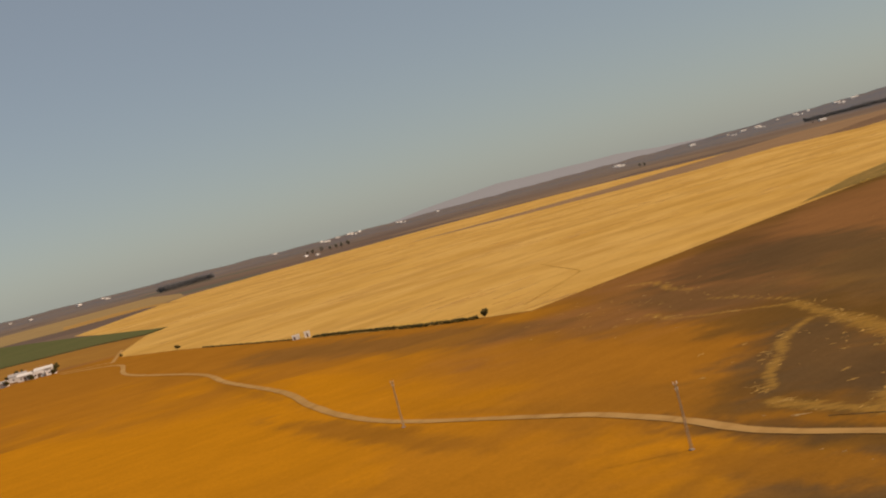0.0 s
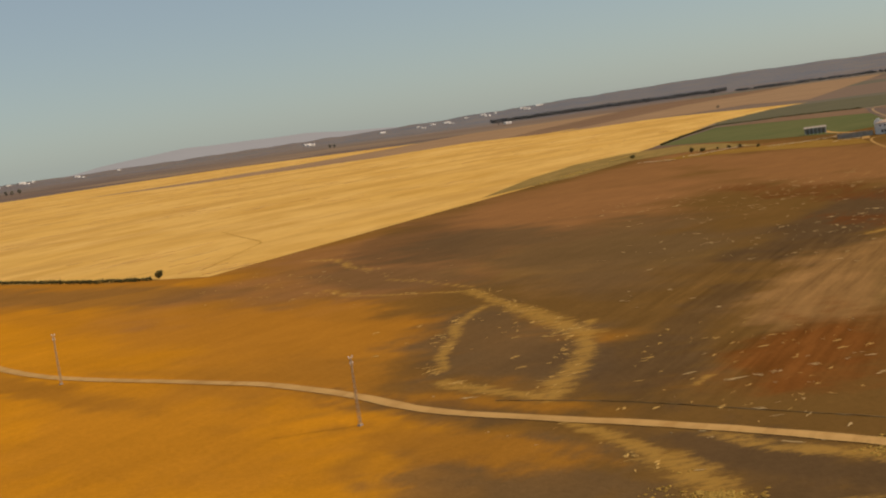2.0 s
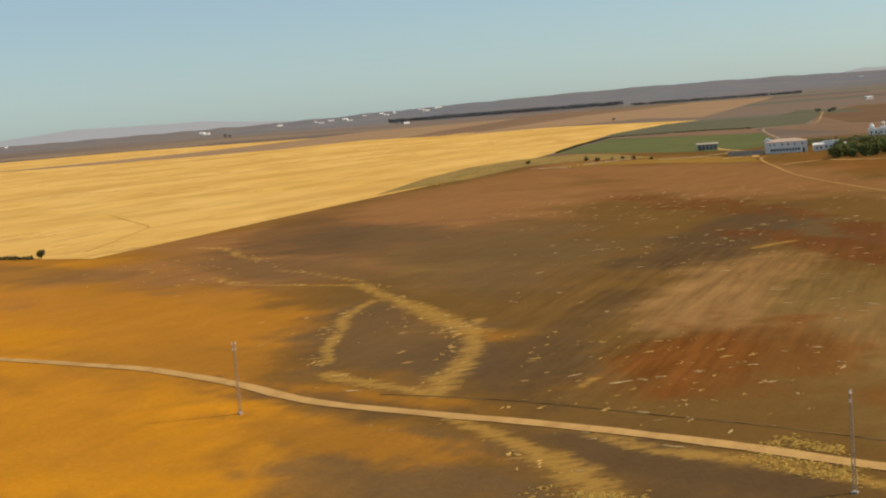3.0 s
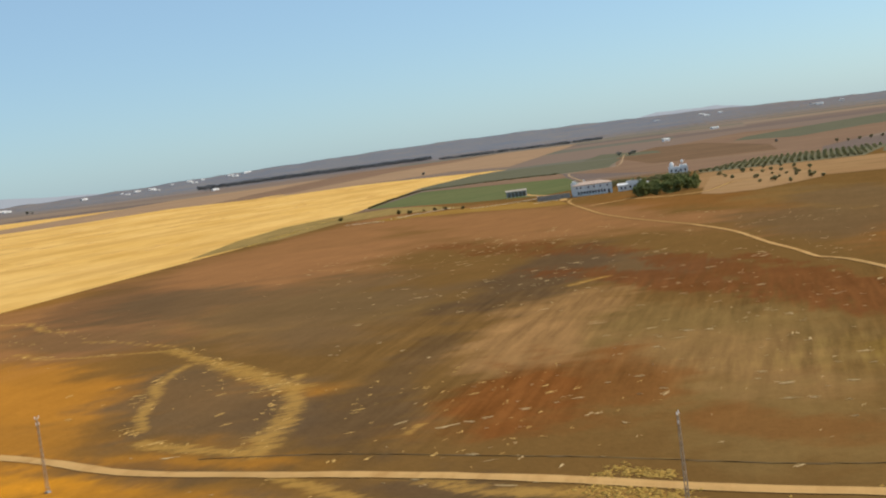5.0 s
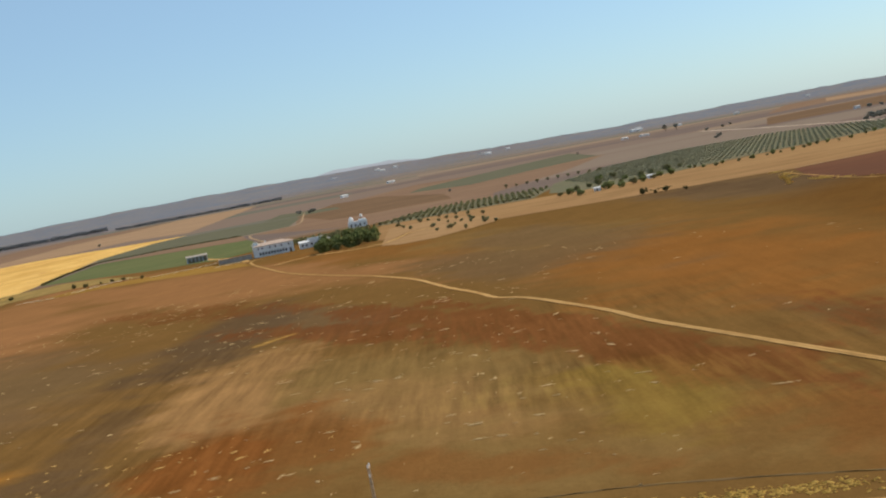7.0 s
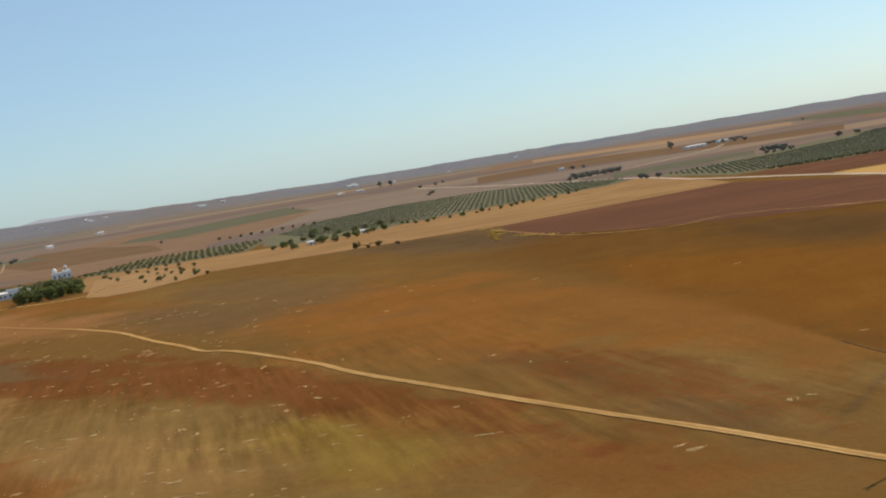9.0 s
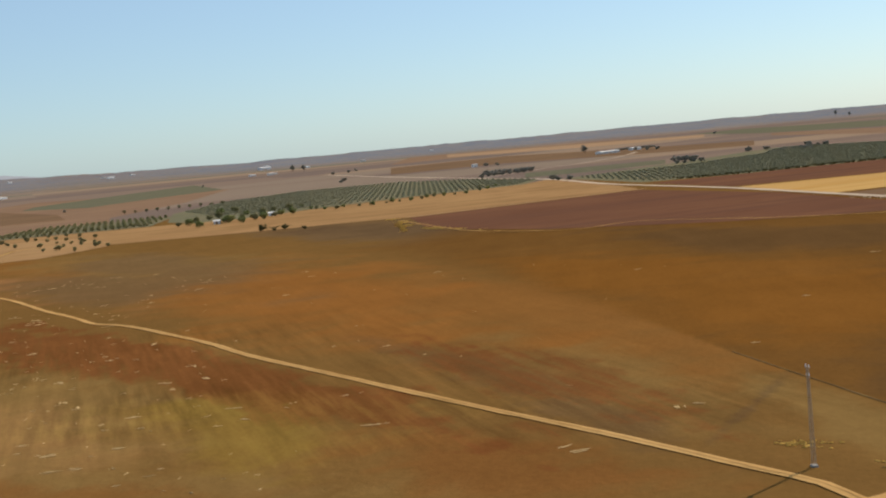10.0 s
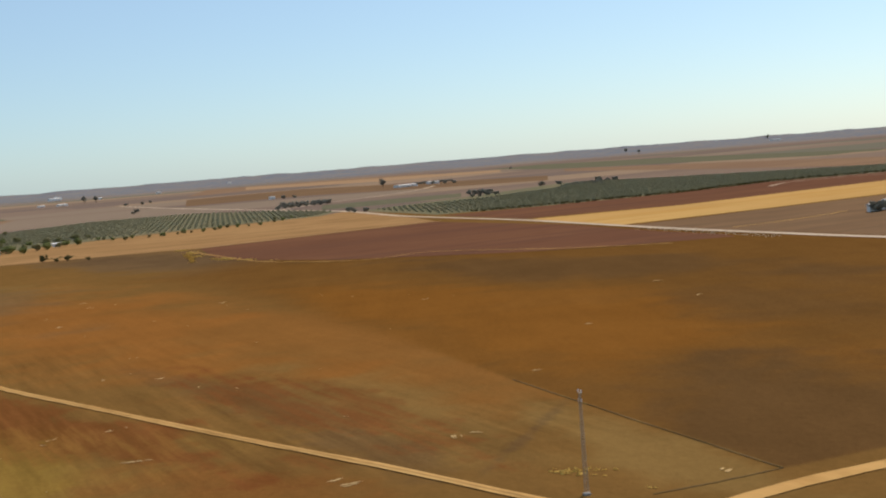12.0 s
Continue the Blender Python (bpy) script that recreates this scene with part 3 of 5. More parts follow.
SOIL_PATCHES = [("pink", PINK), ("orange", ORANGE), ("olive", OLIVE), ("tan", TAN), ("ochre", OCHRE), ("amber", AMBER), ("grey", GREY), ("shade", SHADE), ("dark", DARK), ("yellow", YELLOW), ("rust", RUST)]
TILL_PATCHES = [("till_orange", TILL_ORANGE), ("till_dark", TILL_DARK)]
# patches: middle, half length, half width, compass direction
ROW_SPOTS = [(157, 91, 26, 12, 150), (185, 218, 57, 32, 140), (152, 159, 57, 28, 140), (99, 191, 32.3, 19, 60), (167, 100, 28.5, 8.5, 140), (149, 259, 57, 38, 60)]
WEED_SPOTS = [(150, 146, 32, 11, 160), (140, 124, 16, 10, 160)]
STRAW_SPOTS = [(70, 138, 17.1, 1.8, 145), (79, 121, 13.3, 1.8, 145)]

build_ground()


# ---- fields, tracks and roads lie just over the sheet ----
def field(name, mat, outline, label, lift=0.05, step=60.0):
    bm = bmesh.new()
    bm.faces.new([bm.verts.new((x, y, 0)) for x, y in outline])
    xs, ys = [p[0] for p in outline], [p[1] for p in outline]
    for axis, lo, hi in ((0, min(xs), max(xs)), (1, min(ys), max(ys))):
        c = lo + step
        while c < hi:
            co, no = [0, 0, 0], [0, 0, 0]
            co[axis], no[axis] = c, 1
            bmesh.ops.bisect_plane(bm, geom=bm.verts[:] + bm.edges[:] + bm.faces[:], plane_co=co, plane_no=no)
            c += step
    for v in bm.verts:
        v.co.z = float(height(v.co.x, v.co.y)) + lift
    bmesh.ops.recalc_face_normals(bm, faces=bm.faces)
    if sum(f.normal.z for f in bm.faces) < 0:
        bmesh.ops.reverse_faces(bm, faces=bm.faces)
    return tagged(part(name, bm, mat), label, "field", kind="structure")


def smooth_line(pts, step):
    """Points every few metres along a curve through pts."""
    pts = [Vector((*p, 0)) for p in pts]
    out = []
    for i in range(len(pts) - 1):
        p0, p1, p2, p3 = pts[max(i - 1, 0)], pts[i], pts[i + 1], pts[min(i + 2, len(pts) - 1)]
        n = max(1, int((p2 - p1).length / step))
        for k in range(n):
            t = k / n
            out.append(0.5 * (2 * p1 + (p2 - p0) * t + (2 * p0 - 5 * p1 + 4 * p2 - p3) * t * t + (3 * p1 - p0 - 3 * p2 + p3) * t ** 3))
    return out + [pts[-1]]


def strip(name, mat, pts, width, label, category, lift=0.09, step=4.0, wobble=0.25, cross=((-0.5, 0.0), (-0.3, 0.0), (0.0, 0.03), (0.3, 0.0), (0.5, 0.0))):
    """A lane along a curve, with a cross-section and uneven edges."""
    line = smooth_line(pts, step)
    verts, faces, k = [], [], len(cross)
    for i, p in enumerate(line):
        d = (line[min(i + 1, len(line) - 1)] - line[max(i - 1, 0)]).normalized()
        side = Vector((d.y, -d.x, 0))
        for u, dz in cross:
            w = width * u + (wobble * (random.random() - 0.5) if abs(u) == 0.5 else 0)
            q = p + side * w
            verts.append((q.x, q.y, float(height(q.x, q.y)) + lift + dz))
        if i:
            a = (i - 1) * k
            faces += [(a + j, a + j + 1, a + k + j + 1, a + k + j) for j in range(k - 1)]
    ob = raw(name, verts, [f[::-1] for f in faces], mat)
    if sum(p.normal.z for p in ob.data.polygons) < 0:
        ob.data.flip_normals()
    return tagged(ob, label, category, kind="structure")


FIELDS = [
    ("wheat_field", "wheat", [(-216.9, 862), (-164.2, 781), (-79.4, 625.8), (-12.0, 510.7), (27.0, 463.6), (147.7, 599.6), (214.3, 672.2), (298.6, 785), (377.7, 892), (573.5, 1191), (724, 1357), (792, 1397), (740, 1633), (638.5, 1784), (601.8, 2364), (234.7, 2707), (42.4, 2659), (-140.1, 2557), (-308.8, 2461), (-439.3, 2292), (-453.9, 1607), (-303.9, 1253), (-244, 1155), (-252, 1098), (-229, 905)], "harvested golden wheat field with pale straw swaths", 0.06),
    ("green_field", "green", [(-800, 1330), (-480, 1215), (-343, 1171), (-309, 1156), (-250, 1105), (-244, 1150), (-331, 1329), (-465, 1603), (-700, 2050), (-1145, 2261)], "flat dark green crop field", 0.10),
    ("tan_field", "amber_soil", [(-250, 1100), (-309, 1150), (-343, 1166), (-480, 1210), (-508.9, 961), (-334.3, 918), (-227.1, 905)], "orange brown tilled field beside the farm", 0.05),
    ("green_field", "dark_green", [(573.5, 1191), (724, 1357), (800, 1327), (836, 1218), (671.6, 1006), (626.5, 1022), (586.0, 1086), (529.9, 1102)], "dark green crop behind a hedge line", 0.08),
    ("green_field", "green", [(388.5, 901), (517.0, 1075), (553.4, 961), (569.3, 914), (473.5, 736), (425.9, 720), (406.1, 770)], "green crop beside the white farmhouse", 0.08),
    ("fallow_field", "brown_soil", [(517.0, 1080), (586.0, 1079), (626.5, 1013), (569.3, 914)], "brown strip between two green crops", 0.10),
    ("fallow_field", "brown_soil", [(623.3, 994), (679.3, 1005), (826, 1218), (1047, 1407), (1298, 1571), (1240, 1131), (921, 900), (727, 792), (644.9, 706), (554.4, 735)], "wide grey brown fallow field behind the farm", 0.05),
    ("sandy_field", "sand", [(428, 550), (450, 536), (470, 505), (500, 455), (538, 403), (544.5, 383.9), (667.2, 316.9), (716, 352.2), (883, 488.8), (823, 478.2), (745, 519.8), (667.1, 546.8), (610, 560), (590, 608), (532, 692), (495, 655), (450, 600), (425, 560)], "strip of pale orange fallow beside the olive trees", 0.08),
    ("sandy_field", "yard", [(396.6, 522.0), (393.3, 502.5), (405.5, 491.9), (433.9, 497.3), (457.8, 504.5), (484.1, 530.2), (518.5, 595.5), (513.4, 630.9), (495.8, 639.3)], "pale sandy ground under the scattered olives", 0.12),
    ("red_field", "red_soil", [(542.5, 384.0), (664.1, 316.1), (580.3, 214.2), (503.4, 148.2), (474, 118), (462, 112), (444, 150), (438, 185.0), (440.5, 252.0), (467.0, 322.3)], "dark red tilled field along the road", 0.06),
    ("orchard_field", "grove", [(582.7, 540.7), (667.0, 550.7), (745, 524.9), (823, 478.2), (894, 503.5), (985, 618.5), (1043, 740), (990, 818), (858, 800), (726, 724), (619.5, 624.4)], "olive grove soil", 0.05),
    ("orchard_field", "grove", [(529, 700), (592, 612), (694, 690), (631, 760)], "olive grove soil", 0.09),
    ("orchard_field", "grove", [(741, 350.0), (769, 298.5), (841, 229.9), (931, 187.8), (976, 118.3), (1059, 30.4), (1213, 48.3), (1125, 131.3), (1176, 312.9), (1247, 443.4), (1035, 450.3), (872, 470.9)], "olive grove soil", 0.05),
    ("brown_field", "red_soil", [(727, 338.7), (643.6, 257.6), (688.3, 189.2), (829, 100.9), (988, 26.3), (1049, 33.4), (966, 117.0), (927, 184.0), (841, 225.7), (766, 295.7)], "dark reddish brown tilled strip", 0.07),
    ("yellow_field", "tan", [(636.2, 250.9), (552.9, 179.2), (615.0, 132.2), (682.5, 86.6), (805, 0.7), (967, 7.2), (837, 100.2), (688.2, 187.1)], "golden stubble strip beside the road", 0.08),
    ("grey_field", "grey_soil", [(548.7, 173.3), (491.6, 119.1), (440.1, 62.1), (459.9, -20.9), (702, -42.4), (804, -1.4), (672.4, 86.5)], "grey brown tilled field beside the road", 0.06),
    ("tan_field", "pink", [(-40, 1890), (120, 1800), (256, 1783), (362, 1774), (503, 1871), (548, 1800), (635, 1833), (851, 2075), (1150, 2700), (817, 2640), (723, 2645), (467, 2268), (300, 2073), (130, 1960)], "tan fallow strip behind the wheat", 0.13),
    ("fallow_field", "brown_soil", [(548, 1812), (577, 1736), (681, 1814), (856, 2036), (1089, 2357), (1290, 2503), (1600, 2860), (1400, 2950), (1250, 2960), (903, 2400), (682, 2049)], "narrow brown tilled strip behind the wheat", 0.17),
    ("tan_field", "pink", [(587, 1695), (650, 1670), (769, 1672), (871, 1697), (855, 1505), (1449, 2305), (1700, 2650), (1600, 2850), (1290, 2503), (1089, 2357), (856, 2036)], "wide pinkish tan fallow beyond the green crops", 0.15),
    ("green_field", "dark_green", [(830, 1290), (963, 1452), (931, 1286), (875, 1200)], "small green crop beyond the lane", 0.12),
    ("green_field", "dark_green", [(1000, 1230), (1103, 1330), (1376, 1449), (1595, 1530), (1245, 1147), (1094, 1121), (960, 1075)], "long green crop strip on the plain", 0.12),
    ("fallow_field", "grey_soil", [(1041, 1440), (1039, 1337), (842, 986), (739, 857), (685, 914), (681, 954), (826, 1218)], "dark brown tilled strip behind the villa", 0.10),
    ("tan_field", "pink", [(2666, 1726), (2575, 1307), (2454, 993), (2201, 892), (2105, 1071), (2264, 1467)], "tan stubble strip far out on the plain", 0.12),
    ("fallow_field", "brown_soil", [(2730, 1880), (2800, 1650), (2770, 1331), (2531, 1169), (2313, 1364), (1974, 1404)], "brown tilled strip far out on the plain", 0.08),
    ("grey_field", "grey_soil", [(1698, 1209), (1912, 1130), (1706, 785), (1615, 593), (1385, 510), (1391, 643), (1447, 859), (1327, 948)], "mauve grey tilled field on the plain", 0.10),
    ("green_field", "dark_green", [(1041, 599), (1086, 560), (1128, 502), (1031, 460), (969, 501), (941, 543)], "dull green crop beside the grove", 0.12),
    ("green_field", "dark_green", [(1783, 203), (2400, 620), (2800, 1040), (2650, 1100), (2100, 760), (1650, 250)], "dull olive strip under the skyline", 0.13),
    ("fallow_field", "brown_soil", [(2031, 714), (1649, 362), (1395, 158), (1126, 131), (1332, 295), (1841, 648)], "grey brown fallow behind the grove", 0.12),
    ("green_field", "dark_green", [(2240, 760), (2330, 620), (1800, 190), (1700, 200)], "thin dull green crop far out", 0.10),
    ("fallow_field", "pale_fallow", [(-1145, 2270), (-700, 2060), (-600, 2050), (-460, 2170), (-445, 2300), (-520, 2650), (-700, 3200), (-1100, 3080)], "pale olive grey fallow on the far plain", 0.10),
    ("fallow_field", "tan", [(-669, 2322), (-584, 2377), (-467, 2205), (-397, 2013), (-480, 2130), (-517, 2090), (-595, 2058)], "dark brown strip behind the wheat", 0.14),
    ("verge_strip", "verge", [(177.0, 643.0), (213.0, 673.0), (245.0, 695.0), (309.0, 767.0), (349.0, 770.0), (376.0, 722.0), (390.0, 803.0), (385.0, 857.0), (343.0, 860.0), (291.0, 820.0), (235.0, 743.0)], "greenish yellow grass along the wheat edge", 0.10),
    ("verge_strip", "amber_grass", [(302.0, 716.0), (331.0, 700.0), (348.0, 662.0), (360.0, 615.0), (371.0, 599.0), (391.0, 642.0), (390.0, 698.0), (368.0, 713.0), (337.0, 743.0)], "amber dry grass strip before the farm", 0.12),
]
for nm, mt, pts, lb, up in FIELDS:
    field(nm, mt, pts, lb, up)
strip("dirt_track", "track", NEAR_TRACK, 2.7, "pale sandy dirt track across the fields", "track")
strip("dirt_track", "track", FARM_TRACK[4:], 1.55, "pale sandy dirt track up to the farm", "track", lift=0.11)
strip("dirt_track", "crown", FARM_TRACK[:5], 1.5, "faint worn end of the dirt track at the farm", "track", lift=0.11)
strip("dirt_track", "track", [(-216.2, 830.4), (-237.4, 845.5), (-260.3, 862.8)], 2.6, "pale sandy lane to the white farm", "track", lift=0.12)
strip("dirt_track", "track", [(-238.6, 954.4), (-223.6, 874.8), (-213.1, 820.9)], 2.6, "pale sandy spur of the dirt track", "track", lift=0.13)
strip("dirt_track", "track", [(388.4, 569.2), (392.3, 544.1), (411.3, 535.9), (455.6, 569.3), (462.4, 558.2)], 3.2, "pale sandy lane along the copse", "track", lift=0.12)
strip("dirt_track", "track", [(360.8, 563.6), (374.1, 565.5), (388.4, 569.2)], 2.4, "faint sandy fork before the farm", "track", lift=0.12)
strip("track_crown", "crown", FARM_TRACK[8:], 0.35, "dry grass crown between the wheel ruts of the track", "track", lift=0.15, step=2.0, wobble=0.3)
strip("road", "road", [(1565, 1230), (1238, 886), (989, 611.9), (883, 491.9), (758, 383.7), (697.5, 322.5), (631.3, 252.4), (553.0, 181.3), (506.1, 137.6), (463.6, 94.5), (432.0, 60.8), (390.4, 6.1), (347.3, -63.0)], 5.0, "pale straight country road", "road", lift=0.14, step=12.0)
strip("dirt_track", "track", [(391.2, 636.6), (419.8, 687.4), (431.9, 739), (449.8, 786)], 4.0, "sandy yard lane beside the farmhouse", "track", lift=0.12)
strip("dirt_track", "lane", [(515.8, 806), (623.3, 994), (679.3, 1005), (836, 1218), (905, 1310), (1008, 1390)], 1.8, "sandy lane between green crops", "track", lift=0.15)
strip("wheel_track", "faded_stubble", [(26.0, 491.1), (40.0, 527.8), (52.0, 561.8), (58.5, 582.5), (57.0, 613.8), (54.0, 648.9), (51.0, 694.5)], 1.0, "dark wheel track curving through the wheat stubble", "track", lift=0.12, step=6.0)


def mountains(az0, az1, tops):
    """A far blue range: a ridge with a front slope and a back slope."""
    n = 60
    verts, faces = [], []
    for i in range(n + 1):
        k = i / n
        az = radians(az0 + (az1 - az0) * k)
        z = np.interp(k * (len(tops) - 1), range(len(tops)), tops) + 3 * (float(LAT.at(k * 17, az0, 1.0)) - 0.5)
        for r, h in ((4780, 0.0), (4860, max(z, 1.0)), (4920, 0.0)):
            verts.append((r * math.sin(az), r * math.cos(az), h))
        if i:
            a_ = (i - 1) * 3
            faces += [(a_, a_ + 3, a_ + 4, a_ + 1), (a_ + 1, a_ + 4, a_ + 5, a_ + 2)]
    return tagged(raw("backdrop", verts, faces, "haze", smooth=True), "mountain range beyond the plain, pale blue from painted haze", "mountains", kind="structure")


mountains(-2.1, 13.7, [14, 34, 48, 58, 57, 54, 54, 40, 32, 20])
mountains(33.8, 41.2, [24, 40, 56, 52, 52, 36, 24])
strip("dirt_track", "road", [(850, 172), (895, 170), (922, 152), (932, 128), (930, 95)], 2.0, "pale lane beside the reddish strip", "track", lift=0.16, step=12.0)
strip("dirt_track", "track", [(505, 122), (536, 102), (566, 89)], 1.2, "pale lane across the grey field", "track", lift=0.16, step=8.0)
strip("dirt_track", "road", [(1500, 700), (1300, 640), (1080, 628), (989, 612)], 4.0, "pale lane branching off the road", "track", lift=0.16, step=20.0)
strip("field_margin", "crown", [(526.3, 378.6), (479.8, 327.5), (445.6, 284.4), (434.4, 239.7), (457.3, 221.2), (445.2, 166.7), (445.6, 129.4)], 1.3, "pale grassy margin between the tilled fields", "field margin", lift=0.14, step=4.0, wobble=0.9)
strip("field_margin", "lane", [(544.2, 388.0), (569.7, 374.0), (618.3, 349.9), (671.5, 316.0)], 1.4, "pale margin of the red field", "field margin", lift=0.15, step=6.0, wobble=0.6)
strip("field_furrow", "bank", [(141.8, 53.2), (147, 48.2), (153.3, 42.7)], 0.22, "dark furrow along the tilled field", "furrow", lift=0.05, step=3.0, wobble=0.1, cross=((-0.5, 0.0), (-0.1, 0.05), (0.1, 0.05), (0.5, 0.0)))
strip("field_furrow", "bank", [(153.3, 42.7), (174.4, 63.8), (202.6, 91.5)], 0.26, "dark furrow along the tilled field", "furrow", lift=0.05, step=3.0, wobble=0.15, cross=((-0.5, 0.0), (-0.1, 0.05), (0.1, 0.05), (0.5, 0.0)))


# ---- trees and bushes ----
OCTA = np.array([(1, 0, 0), (-1, 0, 0), (0, 1, 0), (0, -1, 0), (0, 0, 1), (0, 0, -1)], float)
OCTA_F = np.array([(0, 2, 4), (2, 1, 4), (1, 3, 4), (3, 0, 4), (2, 0, 5), (1, 2, 5), (3, 1, 5), (0, 3, 5)])


def clumps(rs, places, sizes):
    """Many ragged little clumps of leaves as one pile of points and faces."""
    n = len(places)
    d = OCTA[None] * (0.65 + 0.7 * rs.rand(n, 6, 1)) + 0.25 * (rs.rand(n, 6, 3) - 0.5)
    ang = rs.rand(n) * 6.283
    c, s = np.cos(ang)[:, None], np.sin(ang)[:, None]
    d = np.stack([d[..., 0] * c - d[..., 1] * s, d[..., 0] * s + d[..., 1] * c, d[..., 2] * 0.8], -1)
    v = np.asarray(places)[:, None, :] + d * np.asarray(sizes)[:, None, None]
    f = OCTA_F[None] + (np.arange(n) * 6)[:, None, None]
    return v.reshape(-1, 3), f.reshape(-1, 3)


def crown_places(rs, n, height_, width, base, low=0.35):
    """Places in an uneven crown: a few lobes, thin at the edge."""
    lobes = [(rs.uniform(-0.28, 0.28) * width, rs.uniform(-0.28, 0.28) * width, base + (height_ - base) * rs.uniform(low, 0.75), rs.uniform(0.22, 0.34) * width) for _ in range(7)]
    out = []
    for _ in range(n):
        x, y, z, r = lobes[rs.randint(len(lobes))]
        d = rs.normal(size=3)
        d *= (rs.rand() ** 0.4) * r / np.linalg.norm(d)
        out.append((x + d[0], y + d[1], max(base * 0.8, min(height_, z + d[2] * 0.9))))
    return np.array(out)


def tree(name, seed, height_, width, base, leaf, label, category, n=110, size=0.11, trunk=0.16, low=0.35):
    """A tree: tapered trunk with limbs, and a crown of many ragged clumps."""
    rs = np.random.RandomState(seed)
    ob = thing(name, 0, 0, 0, 0, label, category)
    bm = bmesh.new()
    r = bmesh.ops.create_cone(bm, cap_ends=True, segments=7, radius1=trunk, radius2=trunk * 0.55, depth=base + 0.3)
    bmesh.ops.translate(bm, vec=(0, 0, (base + 0.3) / 2 - 0.15), verts=r["verts"])
    for k in range(5):
        t = k * 1.257 + rs.rand()
        bar(bm, (0, 0, base * 0.7), (math.cos(t) * width * 0.27, math.sin(t) * width * 0.27, base + (height_ - base) * 0.5), trunk * 0.55)
    part("trunk", bm, "bark", ob)
    p = crown_places(rs, n, height_, width, base, low)
    v, f = clumps(rs, p, width * size * (0.6 + 0.8 * rs.rand(n)))
    v[:, 2] = np.maximum(v[:, 2], 0.05)
    raw("crown", v, [tuple(q) for q in f], leaf, ob)
    return ob


def plant(source, places, group, sizes=(0.85, 1.15), seed=3):
    """Copies of a few grown trees, each turned and sized a little differently."""
    rs = np.random.RandomState(seed)
    for i, (x, y) in enumerate(places):
        src = source[i % len(source)]
        k = rs.uniform(*sizes)
        ob = src if not src.get("group") else copy_thing(src, Matrix())
        ob.matrix_basis = pose(x, y, float(height(x, y)), 0, 0, rs.uniform(0, 360)) @ Matrix.Diagonal((k, k, k * rs.uniform(0.9, 1.1), 1))
        tagged(ob, group=group)


def along(p, q, n, jitter=0.0, seed=1):
    rs = np.random.RandomState(seed)
    return [(p[0] + (q[0] - p[0]) * i / max(n - 1, 1) + rs.uniform(-jitter, jitter), p[1] + (q[1] - p[1]) * i / max(n - 1, 1) + rs.uniform(-jitter, jitter)) for i in range(n)]


def inside(x, y, poly):
    hit = False
    for (ax, ay), (bx, by) in zip(poly, poly[1:] + poly[:1]):
        if (ay > y) != (by > y) and x < (bx - ax) * (y - ay) / (by - ay) + ax:
            hit = not hit
    return hit


# the copse of dense green trees beside the farmhouse
pines = [tree("pine_tree", 20 + i, 8.0, 7.5, 0.5, "pine", "dense bright green tree in the farm copse", "tree", 230, 0.085, 0.22, 0.12) for i in range(4)]
COPSE = [(396.5, 573.1), (394.5, 566.6), (401.9, 564.6), (407.7, 563.1), (413.8, 562.1), (420.9, 563.9), (427.9, 565.7), (403.3, 574.6), (412.8, 572.6), (421.6, 574.1), (430.7, 578.6), (439.8, 582.3), (407.3, 584.9), (418.8, 586.7), (428.4, 590.6), (438.5, 594.2), (448.6, 597.0), (418.1, 598.5), (431.6, 606.0), (443.2, 609.9), (455.4, 610.7), (431.9, 618.7), (447.4, 626.2)]
plant(pines, COPSE, "trees of the copse", (0.66, 0.98))
# single olives on the sandy slope
olives = [tree("olive_tree", 40 + i, 2.9, 3.4, 0.4, "olive", "small round grey green olive tree on sandy soil", "tree", 80, 0.13, 0.16) for i in range(4)]
OLIVES = [(510, 627), (472, 590), (500, 636), (503, 601), (466, 563), (516, 609), (488, 576), (445, 524), (441, 531), (466, 545), (505, 588), (483, 559), (500, 571), (472, 539), (530, 606), (490, 557), (516, 577), (483, 541), (467, 521), (455, 501), (458, 513), (436, 503), (448, 530), (516, 626), (540, 628), (537, 640), (487, 614), (496, 627)]
plant(olives, OLIVES, "scattered olive trees", (0.5, 0.95), 4)
# a front row of the orchard behind the villa
row_olives = [tree("orchard_tree", 50 + i, 2.5, 2.3, 0.4, "olive", "dark olive tree in an orchard row", "tree", 70, 0.13, 0.14) for i in range(3)]
plant(row_olives, along((530, 698), (590, 612), 26, 0.2), "front row of the orchard", (0.85, 1.1), 5)
far_row = [tree("young_tree", 60, 3.6, 3.4, 0.8, "olive", "small tree in a lone row on bare soil", "tree", 50, 0.14, 0.12)]
plant(far_row, along((762, 813), (820, 760), 10, 0.5), "lone row of small trees", (0.8, 1.05), 6)
# garden trees and the line along the edge of the grove
garden = [tree("garden_tree", 70 + i, 3.6, 5.0, 0.3, ("olive", "garden_leaf")[i % 2], "bushy dark green tree at the edge of the grove", "tree", 100, 0.12, 0.18) for i in range(4)]
GARDEN = [(572, 568), (582, 570), (606, 586), (560, 540), (620, 588), (680, 634), (632, 591), (583, 541), (690, 630), (596, 549), (616, 558), (580, 526), (595, 530), (655, 588), (657, 577), (604, 530), (619, 534), (633, 541), (677, 584), (638, 536), (690, 582)]
plant(garden, GARDEN, "trees at the edge of the grove", (0.7, 1.2), 7)
